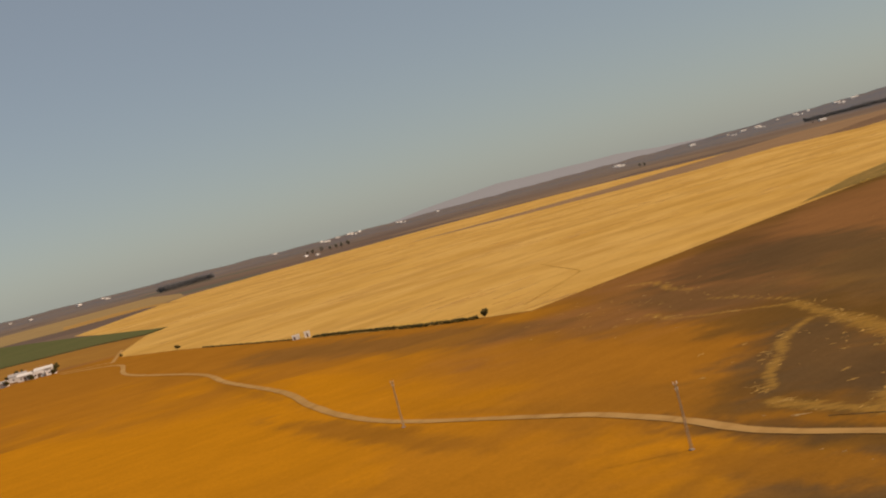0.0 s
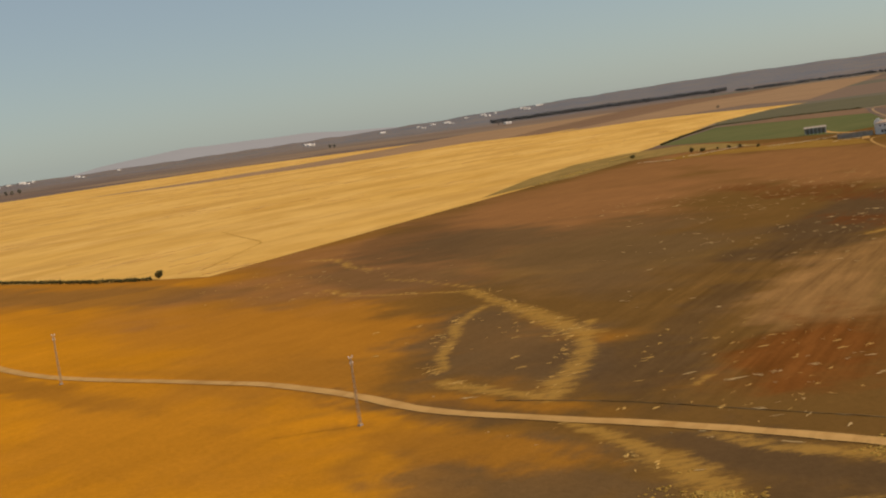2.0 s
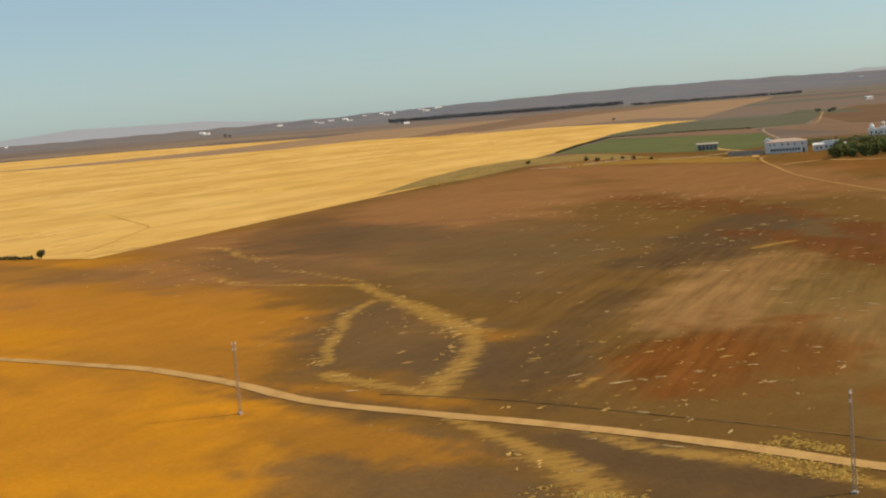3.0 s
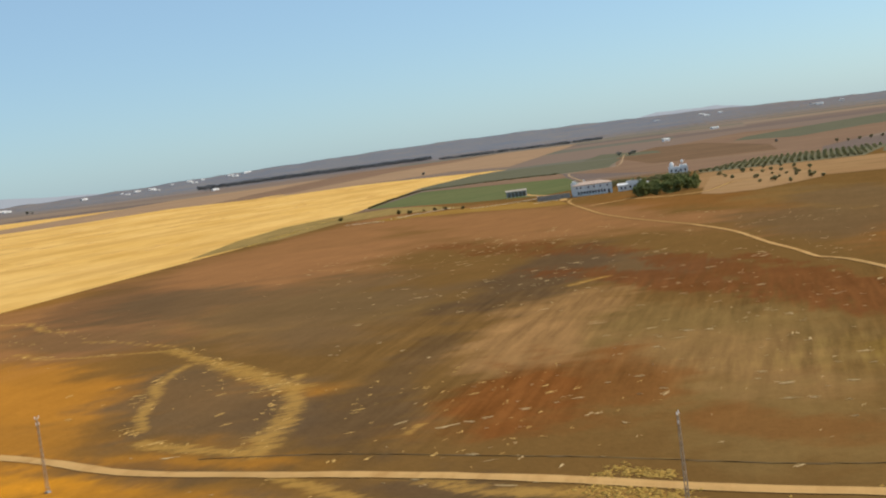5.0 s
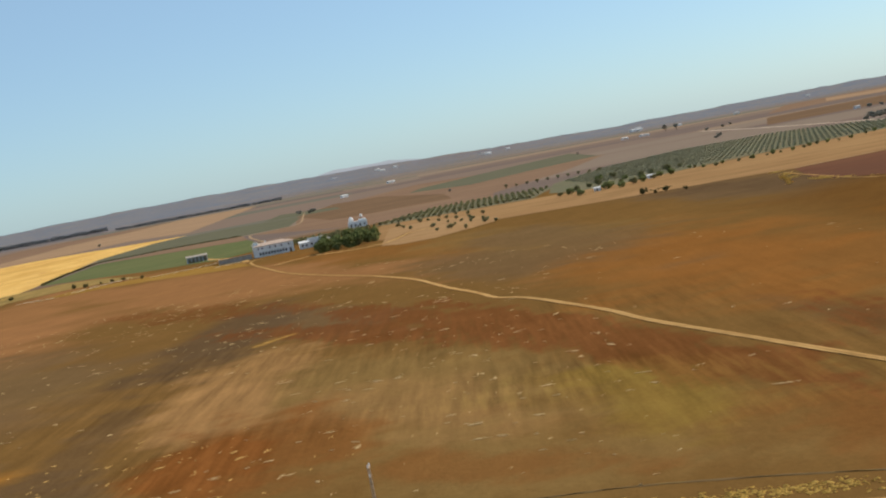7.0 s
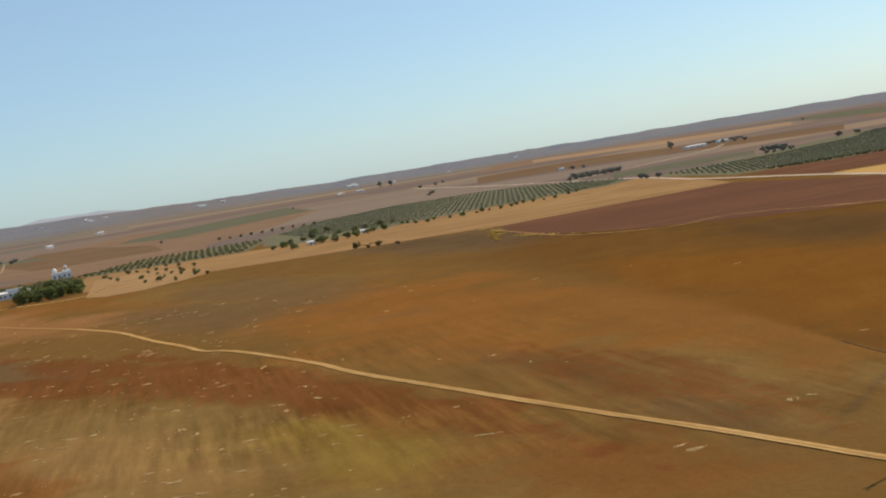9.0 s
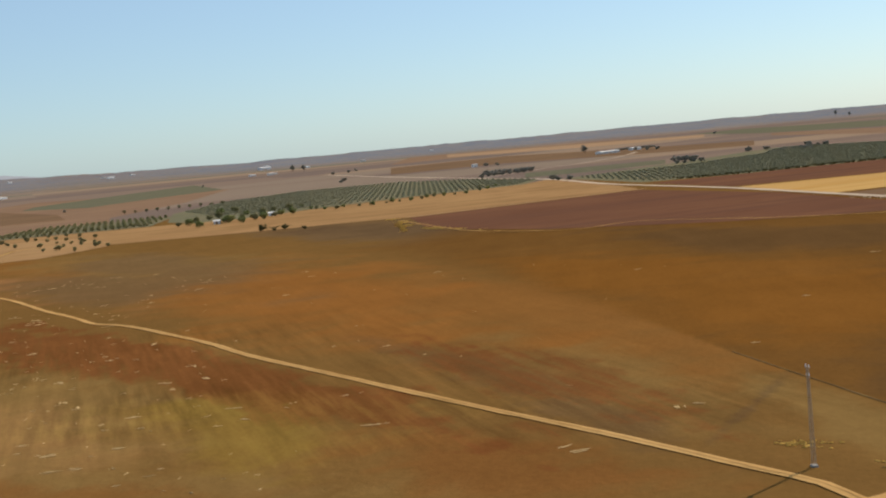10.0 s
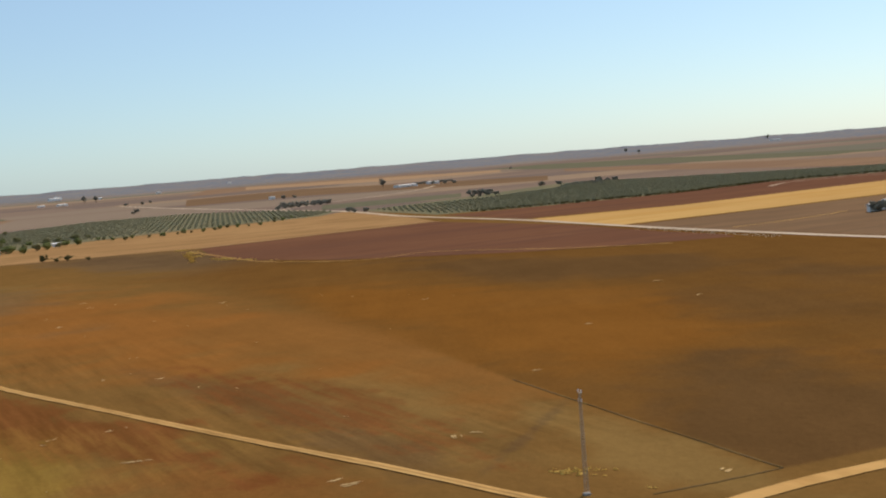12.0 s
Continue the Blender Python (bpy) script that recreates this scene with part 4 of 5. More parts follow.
plant(garden, [(700, 579), (677, 553), (672, 545), (662, 530), (655, 515), (672, 523), (674, 512), (678, 505), (688, 501), (696, 502), (698, 498), (702, 492), (710, 489), (726, 496), (734, 495), (736, 489), (738, 482), (746, 478), (775, 485), (790, 488), (812, 507.8), (822, 500.8), (830, 493.3)], "trees along the sandy strip", (0.4, 0.75), 8)
# bushes by the wheat and on the slope
bushes = [tree("bush", 80 + i, 2.6, 3.0, 0.35, "shrub", "round dark bush on dry ground", "bush", 60, 0.15, 0.10) for i in range(3)]
plant(bushes, [(352.4, 754), (358.2, 747), (365.9, 733), (364.7, 707), (342.6, 751), (347.4, 745), (361.0, 738), (316.2, 781), (504.6, 445.7), (501.8, 436.1), (504.0, 431.2), (502.3, 417.7), (-164.2, 784), (-216.9, 862)], "bushes on the fields", (0.5, 1.2), 9)
plant([tree("bush", 90, 2.9, 3.3, 0.12, "shrub", "dense square dark bush at the corner of the wheat", "bush", 190, 0.11, 0.12, 0.12)], [(11.0, 485.7)], "bushes on the fields", (1, 1.05))
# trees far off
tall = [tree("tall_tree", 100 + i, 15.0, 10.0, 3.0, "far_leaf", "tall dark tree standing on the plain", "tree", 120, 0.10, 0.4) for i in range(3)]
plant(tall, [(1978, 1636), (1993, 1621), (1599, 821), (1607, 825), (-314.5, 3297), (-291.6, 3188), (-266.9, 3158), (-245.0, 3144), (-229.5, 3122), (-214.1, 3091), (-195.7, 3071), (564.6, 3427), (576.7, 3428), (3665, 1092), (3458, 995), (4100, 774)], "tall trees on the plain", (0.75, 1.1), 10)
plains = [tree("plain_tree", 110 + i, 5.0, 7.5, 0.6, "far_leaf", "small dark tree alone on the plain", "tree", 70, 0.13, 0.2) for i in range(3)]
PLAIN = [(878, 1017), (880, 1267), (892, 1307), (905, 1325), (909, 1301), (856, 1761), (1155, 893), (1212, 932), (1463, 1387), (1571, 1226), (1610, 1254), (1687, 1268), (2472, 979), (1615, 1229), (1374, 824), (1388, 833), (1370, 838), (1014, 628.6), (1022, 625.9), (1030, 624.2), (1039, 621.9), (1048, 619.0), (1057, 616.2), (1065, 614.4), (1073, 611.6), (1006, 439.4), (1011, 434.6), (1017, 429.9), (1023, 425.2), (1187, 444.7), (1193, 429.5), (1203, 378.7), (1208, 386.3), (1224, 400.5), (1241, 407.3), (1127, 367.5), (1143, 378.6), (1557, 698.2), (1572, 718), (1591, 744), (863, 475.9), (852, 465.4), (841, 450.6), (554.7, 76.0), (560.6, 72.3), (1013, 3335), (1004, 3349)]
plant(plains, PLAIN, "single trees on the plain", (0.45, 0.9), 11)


def grove(name, poly, turn, gap, row_gap, tall_, leaf, label, skip, seed):
    """An orchard too large to count, planted in rows."""
    rs = np.random.RandomState(seed)
    t = radians(turn)
    ux, uy = math.sin(t), math.cos(t)
    cx, cy = np.mean([p[0] for p in poly]), np.mean([p[1] for p in poly])
    places, sizes = [], []
    for i in range(-90, 91):
        for j in range(-90, 91):
            x, y = cx + ux * i * gap + uy * j * row_gap + rs.uniform(-0.6, 0.6), cy + uy * i * gap - ux * j * row_gap + rs.uniform(-0.6, 0.6)
            if not inside(x, y, poly) or rs.rand() < skip:
                continue
            z, k = float(height(x, y)), rs.uniform(0.75, 1.15)
            for _ in range(14):
                places.append((x + rs.normal() * 0.22 * tall_ * k, y + rs.normal() * 0.22 * tall_ * k, z + tall_ * k * rs.uniform(0.25, 0.85)))
                sizes.append(tall_ * k * rs.uniform(0.13, 0.24))
    v, f = clumps(rs, places, sizes)
    return tagged(raw(name, v, [tuple(q) for q in f], leaf), label, "olive grove", kind="stuff")


grove("olive_grove", [(653.7, 611.4), (682.6, 562.9), (745, 528.9), (823, 483.4), (892, 505.8), (981, 618.8), (1037, 740), (985, 811), (862, 796), (734, 719)], 56, 3.4, 3.8, 1.5, "grove_leaf", "olive grove planted in straight rows", 0.05, 12)
grove("olive_grove", [(751, 351.2), (771, 300.4), (840, 233.9), (931, 192.0), (976, 122.5), (1059, 34.6), (1207, 48.8), (1125, 131.3), (1172, 313.3), (1225, 425), (1080, 396), (950, 418), (905, 446), (872, 460)], 62, 3.6, 3.9, 1.55, "grove_leaf", "wide grey green olive grove beyond the road", 0.05, 13)
grove("orchard_rows", [(533, 702), (594, 616), (692, 692), (631, 757)], 43, 4.8, 4.1, 2.0, "olive", "rows of an olive orchard behind the villa", 0.03, 14)
grove("orchard_rows", [(455.6, 684.8), (503.1, 663.9), (524.7, 698.8), (473.4, 727)], 30, 4.0, 4.0, 3.0, "olive", "low orchard rows behind the farmhouse", 0.1, 15)
grove("wood_belt", [(1045, 3541), (1299, 3422), (1606, 3234), (1626, 3271), (1310, 3470), (1055, 3589)], 60, 9, 11, 12, "belt_leaf", "long dark belt of trees on the plain", 0.0, 16)
grove("wood_belt", [(-714, 3462), (-604.0, 3574), (-619.8, 3610), (-741, 3502)], 50, 7, 7, 15, "belt_leaf", "dark plantation of tall trees", 0.0, 17)
grove("wood_belt", [(1544, 3061), (1856, 2777), (1876, 2803), (1564, 3098)], 60, 10, 12, 9, "belt_leaf", "low dark hedge on the plain", 0.1, 18)


def hedge(name, pts, width, tall_, leaf, label, per=3.0, seed=1, category="hedge"):
    rs = np.random.RandomState(seed)
    places, sizes = [], []
    for p, q in zip(pts, pts[1:]):
        n = int(math.hypot(q[0] - p[0], q[1] - p[1]) * per)
        for i in range(n):
            k = i / n
            x, y = p[0] + (q[0] - p[0]) * k + rs.normal() * width * 0.4, p[1] + (q[1] - p[1]) * k + rs.normal() * width * 0.4
            places.append((x, y, float(height(x, y)) + tall_ * rs.uniform(0.1, 0.8)))
            sizes.append(tall_ * rs.uniform(0.25, 0.5))
    v, f = clumps(rs, places, sizes)
    return tagged(raw(name, v, [tuple(q) for q in f], leaf), label, category, kind="stuff")


hedge("ditch_weeds", [(-140.9, 739), (-110.6, 681.5), (-82.4, 629.7), (-74.3, 614.3)], 1.0, 0.8, "shrub", "dark weeds along the edge of the wheat", 3, 1)
hedge("ditch_weeds", [(-64.3, 602.7), (-40.1, 562.4), (-12.0, 511.6), (8.0, 485.7)], 1.6, 1.3, "shrub", "dark dry weeds in a ditch beside the wheat", 5, 2)
hedge("hedge", [(389.5, 903), (446.9, 990), (529.9, 1104), (586.0, 1082), (628.4, 1019)], 1.5, 1.6, "shrub", "dark hedge between green crops", 2, 3)
hedge("hedge", [(751, 333.7), (771, 295.2), (841, 226.8), (931, 185.8), (976, 116.2), (1059, 28.3)], 1.8, 1.8, "shrub", "dark bushy hedge along the olive grove", 2, 4)
hedge("hedge", [(-480, 1212), (-343, 1168), (-309, 1153), (-252, 1103), (-246, 1140)], 1.2, 1.2, "shrub", "dark hedge at the tip of the green crop", 2, 5)


for k, line in enumerate(([(326, 720), (348, 729), (372, 738)], [(299, 729), (306, 717), (311, 707)], [(366, 697), (384, 686), (411, 692)], [(380, 650), (395, 648)])):
    hedge("rubble", line, 3.0, 0.7, "rubble", "pale stones and dry straw along the field edge", 4, 30 + k, "rubble")
hedge("rubble", [(524, 163), (496, 136), (467, 110), (451, 96)], 3.0, 0.55, "rubble", "white rubble tipped beside the road", 2, 36, "rubble")
hedge("ditch_weeds", [(502, 363), (480, 345), (458, 329)], 2.0, 0.7, "weeds", "yellow green weeds at the corner of the red field", 4, 37, "weeds")
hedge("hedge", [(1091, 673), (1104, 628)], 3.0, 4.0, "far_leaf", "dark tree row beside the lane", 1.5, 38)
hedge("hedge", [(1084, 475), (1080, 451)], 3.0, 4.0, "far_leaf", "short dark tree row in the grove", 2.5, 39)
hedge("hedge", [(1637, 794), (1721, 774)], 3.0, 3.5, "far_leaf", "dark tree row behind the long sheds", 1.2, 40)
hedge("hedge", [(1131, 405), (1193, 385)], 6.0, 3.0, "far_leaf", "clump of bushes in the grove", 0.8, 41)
hedge("hedge", [(516, 457), (533, 450)], 1.2, 1.0, "shrub", "dark bushes on the sandy strip", 2, 42)


# ---- straw and weeds on the soil ----
def straw_heaps(name, heaps, rs, way, mat, label):
    """Flat ragged heaps of straw: place and size of each, lying roughly along one direction."""
    verts, faces = [], []
    for x, y, s in heaps:
        t = radians(way + rs.normal() * 38)
        for _ in range(2 + int(3 * rs.rand() + s)):
            fore, off = rs.normal() * s * 0.5, rs.normal() * s * 0.3
            ox, oy = x + fore * math.sin(t) + off * math.cos(t), y + fore * math.cos(t) - off * math.sin(t)
            k = len(verts)
            ln, wd = s * rs.uniform(0.4, 1.1), s * rs.uniform(0.09, 0.24)
            for i in range(7):
                q = i * 0.898 + rs.uniform(-0.2, 0.2)
                u, w = ln * math.cos(q) * rs.uniform(0.6, 1.1), wd * math.sin(q) * rs.uniform(0.6, 1.1)
                verts.append((ox + u * math.sin(t) + w * math.cos(t), oy + u * math.cos(t) - w * math.sin(t), 0.05))
            verts.append((ox, oy, 0.10))
            faces += [(k + (i + 1) % 7, k + i, k + 7) for i in range(7)]
    return tagged(raw(name, verts, faces, mat), label, "straw", kind="stuff")


def wisps():
    """Golden wisps of straw thrown along the curving band and thinly round it."""
    rs = np.random.RandomState(27)
    heaps = []
    for width, pts in SWIRL:
        run = sum(math.hypot(q[0] - p[0], q[1] - p[1]) for p, q in zip(pts, pts[1:]))
        for _ in range(int(run * width * 0.42)):
            i, k = rs.randint(len(pts) - 1), rs.rand()
            x, y = (pts[i][n] + (pts[i + 1][n] - pts[i][n]) * k + rs.normal() * width * 0.75 for n in (0, 1))
            if LAT.at(x, y, 7.0) > 0.32 + 0.2 * rs.rand():
                heaps.append((x, y, 0.35 + 0.9 * rs.rand() ** 2))
    for cx, cy, rx, ry, n in ((45, 395, 26, 55, 60), (62, 245, 14, 40, 22), (95, 200, 22, 30, 50), (85, 170, 20, 20, 30)):
        for _ in range(n):
            heaps.append((cx + rs.normal() * rx * 0.6, cy + rs.normal() * ry * 0.6, 0.3 + 0.8 * rs.rand() ** 2))
    return straw_heaps("straw_wisps", heaps, rs, 62, "golden_straw", "golden wisps of straw in a curving band")


def litter():
    """Low heaps of pale straw and stones left on the tilled soil."""
    rs = np.random.RandomState(21)
    known = [(310.5, 156.7, 1.0), (165.1, 84.4, 1.0), (204.2, 158.1, 0.9), (197.0, 144.6, 0.8), (210.6, 90.8, 0.8), (142.6, 90.0, 1.0), (190.8, 292.3, 1.0), (148.9, 204.2, 1.0), (167.5, 208.2, 1.0), (185.9, 211.0, 0.8), (110.3, 265.4, 0.9), (78.6, 187.0, 0.9), (167.1, 83.2, 0.9), (148.6, 120.4, 1.0), (118.1, 147.9, 1.0), (152.2, 184.9, 1.2), (148.7, 150.1, 0.9), (224.9, 253.3, 1.0), (151.6, 48.2, 1.0), (261.2, 98.8, 1.0), (333.8, 104.9, 1.0), (303.0, 86.8, 1.2)]
    heaps = [(x, y, s) for x, y, s in known]
    while len(heaps) < 760:
        x, y = rs.uniform(40, 330), rs.uniform(80, 490)
        a_, r_ = math.degrees(math.atan2(x, y)), math.hypot(x, y)
        d = 0.08 + 0.92 * float(LAT.at(x, y, 40)) ** 1.5
        if r_ > 560 or not 8 < a_ < 66 or rs.rand() > d * (0.85 if 20 < a_ < 46 else 0.12):
            continue
        if r_ < 150 or near_line(np.array(x), np.array(y), FARM_TRACK) < 4:
            continue
        heaps.append((x, y, 0.30 + 1.05 * rs.rand() ** 2.6))
    return straw_heaps("straw_litter", heaps, rs, 118, "straw", "pale straw heaps and stones scattered on soil")


litter()
wisps()


def swaths():
    """Low uneven ridges of raked straw across the wheat stubble."""
    rs = np.random.RandomState(31)
    outline = FIELDS[0][2]
    verts, faces = [], []
    while len(faces) < 6000:
        x, y = rs.uniform(-430, 780), 480 + 1900 * rs.rand() ** 1.6
        if not inside(x, y, outline) or LAT.at(x, y, 90) < 0.42:
            continue
        t, ln, wd = radians(44 + rs.normal() * 9), rs.uniform(6, 34), rs.uniform(0.3, 0.9)
        n = max(3, int(ln / 4))
        bend = rs.normal() * 0.02
        k = len(verts)
        for i in range(n + 1):
            u = ln * (i / n - 0.5)
            q = t + bend * u
            w = wd * math.sin(math.pi * (i + 0.3) / (n + 0.6)) * rs.uniform(0.6, 1.2)
            cx, cy = x + u * math.sin(t), y + u * math.cos(t) + bend * u * u * 0.4
            for side, h in ((-1, 0.04), (0, 0.10 + 0.22 * rs.rand()), (1, 0.04)):
                verts.append((cx + side * w * math.cos(q), cy - side * w * math.sin(q), 0.06 + h))
            if i:
                a_ = k + (i - 1) * 3
                faces += [(a_, a_ + 3, a_ + 4, a_ + 1), (a_ + 1, a_ + 4, a_ + 5, a_ + 2)]
    return tagged(raw("straw_swaths", verts, faces, "tan"), "low raked straw ridges across the stubble", "straw", kind="stuff")


swaths()


def weeds(name, rows, count, tall_, leaf, label, seed):
    """Tufts of dry stalks, thick along the given lines."""
    rs = np.random.RandomState(seed)
    places, sizes = [], []
    for _ in range(count):
        width, pts = rows[rs.randint(len(rows))]
        i = rs.randint(len(pts) - 1)
        k = rs.rand()
        x = pts[i][0] + (pts[i + 1][0] - pts[i][0]) * k + rs.normal() * width * 0.5
        y = pts[i][1] + (pts[i + 1][1] - pts[i][1]) * k + rs.normal() * width * 0.5
        if LAT.at(x, y, 8.0) < 0.44 + 0.2 * rs.rand():
            continue
        if min(near_line(np.array(x), np.array(y), NEAR_TRACK), near_line(np.array(x), np.array(y), FARM_TRACK)) < 2.0:
            continue
        for b in range(5):
            places.append((x + rs.normal() * 0.6, y + rs.normal() * 0.6, 0.10))
            sizes.append(0.08 + 0.36 * rs.rand() ** 1.6)
    v, f = clumps(rs, places, sizes)
    v[:, 2] = np.maximum(0.01, v[:, 2] * tall_)
    verts, faces = v, [tuple(q) for q in f]
    return tagged(raw(name, verts, faces, leaf), label, "weeds", kind="stuff")


weeds("dry_weeds", [(5.0, [(57.8, 161.2), (71.6, 139.9), (83.3, 122.0)]), (6.0, [(65.7, 138.3), (75.8, 123.0), (83.0, 108.5)]), (4.0, [(55.8, 140.5), (53.8, 125.4), (51.8, 112.2)]), (2.0, [(71.6, 154.1), (83.3, 135.4), (97.3, 110.4), (112.2, 87.2)])], 2200, 0.40, "weeds", "dry yellow weeds beside the dirt track", 22)
weeds("dry_weeds", [(3.0, [(486.7, 345.3), (532.2, 383.7), (550.8, 409.7)]), (3.0, [(445.2, 275.3), (479.4, 338.7)]), (3.0, [(298.6, 785), (338.1, 834), (377.7, 892)]), (3.0, [(214.3, 670.3), (298.6, 779)])], 1500, 0.7, "weeds", "dry yellow weeds along a field edge", 24)
weeds("dry_weeds", [(2.5, [(149.5, 65.6), (146.5, 60.2), (143.8, 55.3)]), (0.7, [(154.3, 54.2), (158.3, 49.4)]), (1.0, [(143.8, 60.6), (141.3, 59.5)])], 260, 0.5, "weeds", "dry pale weeds round the foot of the pole", 25)
strip("earth_bank", "bank", [(49.8, 193.7), (59.8, 183.0), (67.7, 172.3), (76.6, 157.7), (85.3, 143.8), (95.8, 124.0), (106.2, 109.2), (113.4, 94.2), (119.1, 79.7)], 0.40, "low dark bank of earth beside the track", "bank", lift=0.03, step=2.0, wobble=0.5, cross=((-0.5, 0.0), (-0.2, 0.05), (0.15, 0.07), (0.5, 0.0)))


# ---- buildings ----
def wall_boxes(bm, length, tall_, thick, holes, y=0.0):
    """An upright wall along x with real openings: holes are (x0, x1, z0, z1)."""
    xs = sorted({0.0, length, *[h[0] for h in holes], *[h[1] for h in holes]})
    for x0, x1 in zip(xs, xs[1:]):
        mid = (x0 + x1) / 2
        cuts = sorted((h[2], h[3]) for h in holes if h[0] < mid < h[1])
        z = 0.0
        for z0, z1 in cuts:
            if z0 > z:
                box(bm, x0, x1, y, y + thick, z, z0)
            z = z1
        if tall_ > z:
            box(bm, x0, x1, y, y + thick, z, tall_)


def building(name, x, y, turn, length, depth, tall_, label, category, roof="hip", roof_mat="roof", rise=1.8, wall_mat="white", windows=(), doors=(), group="", chimney=False):
    """A house: four walls with openings through the front, roof, windows with frame and pane, doors."""
    ob = thing(name, x, y, float(height(x, y)), turn, label, category, group)
    holes = [(a_, a_ + w, z, z + h) for a_, z, w, h in windows] + [(a_, a_ + w, 0.0, h) for a_, w, h in doors]
    t = 0.4
    bm = bmesh.new()
    wall_boxes(bm, length, tall_, t, holes)
    box(bm, 0, length, depth - t, depth, 0, tall_)
    box(bm, 0, t, t, depth - t, 0, tall_)
    box(bm, length - t, length, t, depth - t, 0, tall_)
    bmesh.ops.remove_doubles(bm, verts=bm.verts, dist=0.001)
    part("wall", bm, wall_mat, ob)
    bm = bmesh.new()
    o = 0.35
    if roof == "flat":
        box(bm, -0.1, length + 0.1, -0.1, depth + 0.1, tall_, tall_ + 0.3)
        box(bm, -0.1, length + 0.1, -0.1, 0.1, tall_ + 0.3, tall_ + 0.6)
        box(bm, -0.1, length + 0.1, depth - 0.1, depth + 0.1, tall_ + 0.3, tall_ + 0.6)
    else:
        inset = min(depth / 2, length * 0.4) if roof == "hip" else 0.0
        pts = [(-o, -o, tall_), (length + o, -o, tall_), (length + o, depth + o, tall_), (-o, depth + o, tall_), (inset - o * (not inset), depth / 2, tall_ + rise), (length - inset + o * (not inset), depth / 2, tall_ + rise)]
        v = [bm.verts.new(p) for p in pts] + [bm.verts.new((p[0], p[1], p[2] - 0.2)) for p in pts[:4]]
        for q in ((0, 1, 5, 4), (2, 3, 4, 5), (1, 2, 5), (3, 0, 4), (1, 0, 6, 7), (2, 1, 7, 8), (3, 2, 8, 9), (0, 3, 9, 6), (6, 9, 8, 7)):
            bm.faces.new([v[i] for i in q])
    top = part("roof", bm, roof_mat, ob)
    if chimney:
        bm = bmesh.new()
        box(bm, length * 0.3, length * 0.3 + 0.9, depth * 0.5, depth * 0.5 + 0.9, tall_ + rise * 0.5, tall_ + rise + 1.0)
        part("chimney", bm, "white", top)
    for a_, z, w, h in windows:
        bm = bmesh.new()
        f = 0.12
        box(bm, a_, a_ + w, 0.14, 0.22, z, z + f)
        box(bm, a_, a_ + w, 0.14, 0.22, z + h - f, z + h)
        box(bm, a_, a_ + f, 0.14, 0.22, z + f, z + h - f)
        box(bm, a_ + w - f, a_ + w, 0.14, 0.22, z + f, z + h - f)
        wn_ = part("window", bm, "wood", ob)
        bm = bmesh.new()
        box(bm, a_ + f, a_ + w - f, 0.17, 0.20, z + f, z + h - f)
        part("pane", bm, "glass", wn_)
    for a_, w, h in doors:
        bm = bmesh.new()
        box(bm, a_, a_ + w, 0.16, 0.24, 0.0, h)
        part("door", bm, "wood", ob)
    return ob


def farmhouse():
    """The long white farmhouse with an arcade of windows, a stair tower and a yard wall."""
    arcade = [(2.6 + i * 1.65, 0.9, 1.1, 1.6) for i in range(10)]
    upper = [(2.0, 4.2, 0.8, 1.0), (4.2, 4.2, 0.8, 1.0), (8.6, 4.2, 0.8, 1.0), (11.8, 4.2, 0.8, 1.0), (15.4, 4.2, 0.8, 1.0), (19.4, 4.2, 0.8, 1.0)]
    ob = building("farmhouse", 409.2, 654.8, -31, 22.5, 12.0, 6.2, "long white two-storey farmhouse with clay tile roof", "house", "hip", "roof", 1.6, windows=arcade + upper, doors=[(19.9, 1.2, 2.3)], chimney=True)
    bm = bmesh.new()
    box(bm, -0.6, 3.8, 3.0, 7.2, 0.0, 7.5)
    box(bm, 0.2, 2.4, 3.6, 6.2, 7.5, 8.5)
    part("stair_tower", bm, "white", ob)
    return ob


farmhouse()
wall = thing("yard_wall", 391.7, 665.9, 0, -31, "low rubble yard wall joining the farmhouse", "wall")
bm = bmesh.new()
box(bm, 0, 19.0, 0, 0.5, 0, 2.6)
box(bm, 0, 0.5, 0.5, 12.0, 0, 2.6)
part("wall_body", bm, "stone", wall)
bm = bmesh.new()
box(bm, -0.1, 19.0, -0.1, 0.6, 2.6, 2.75)
part("coping", bm, "concrete", wall)
building("annex", 430.8, 640.6, -31, 5.5, 6, 3.4, "small white annex beside the farmhouse", "house", "gable", "white", 0.9, windows=[(1.2, 1.0, 1.0, 1.2), (3.4, 1.0, 1.0, 1.2)])
building("annex", 436.4, 639.3, -31, 9.0, 7, 4.4, "white flat-roofed annex in the farmyard", "house", "flat", "white", windows=[(1.0, 1.2, 1.1, 1.3), (3.4, 1.2, 1.1, 1.3), (6.4, 1.2, 1.1, 1.3)], doors=[(5.0, 1.1, 2.3)])
building("annex", 441.2, 633.8, -31, 5.0, 5, 3.0, "little white outbuilding near the trees", "house", "gable", "grey_roof", 0.9, windows=[(1.0, 1.0, 1.0, 1.1)], doors=[(3.0, 1.0, 2.1)])


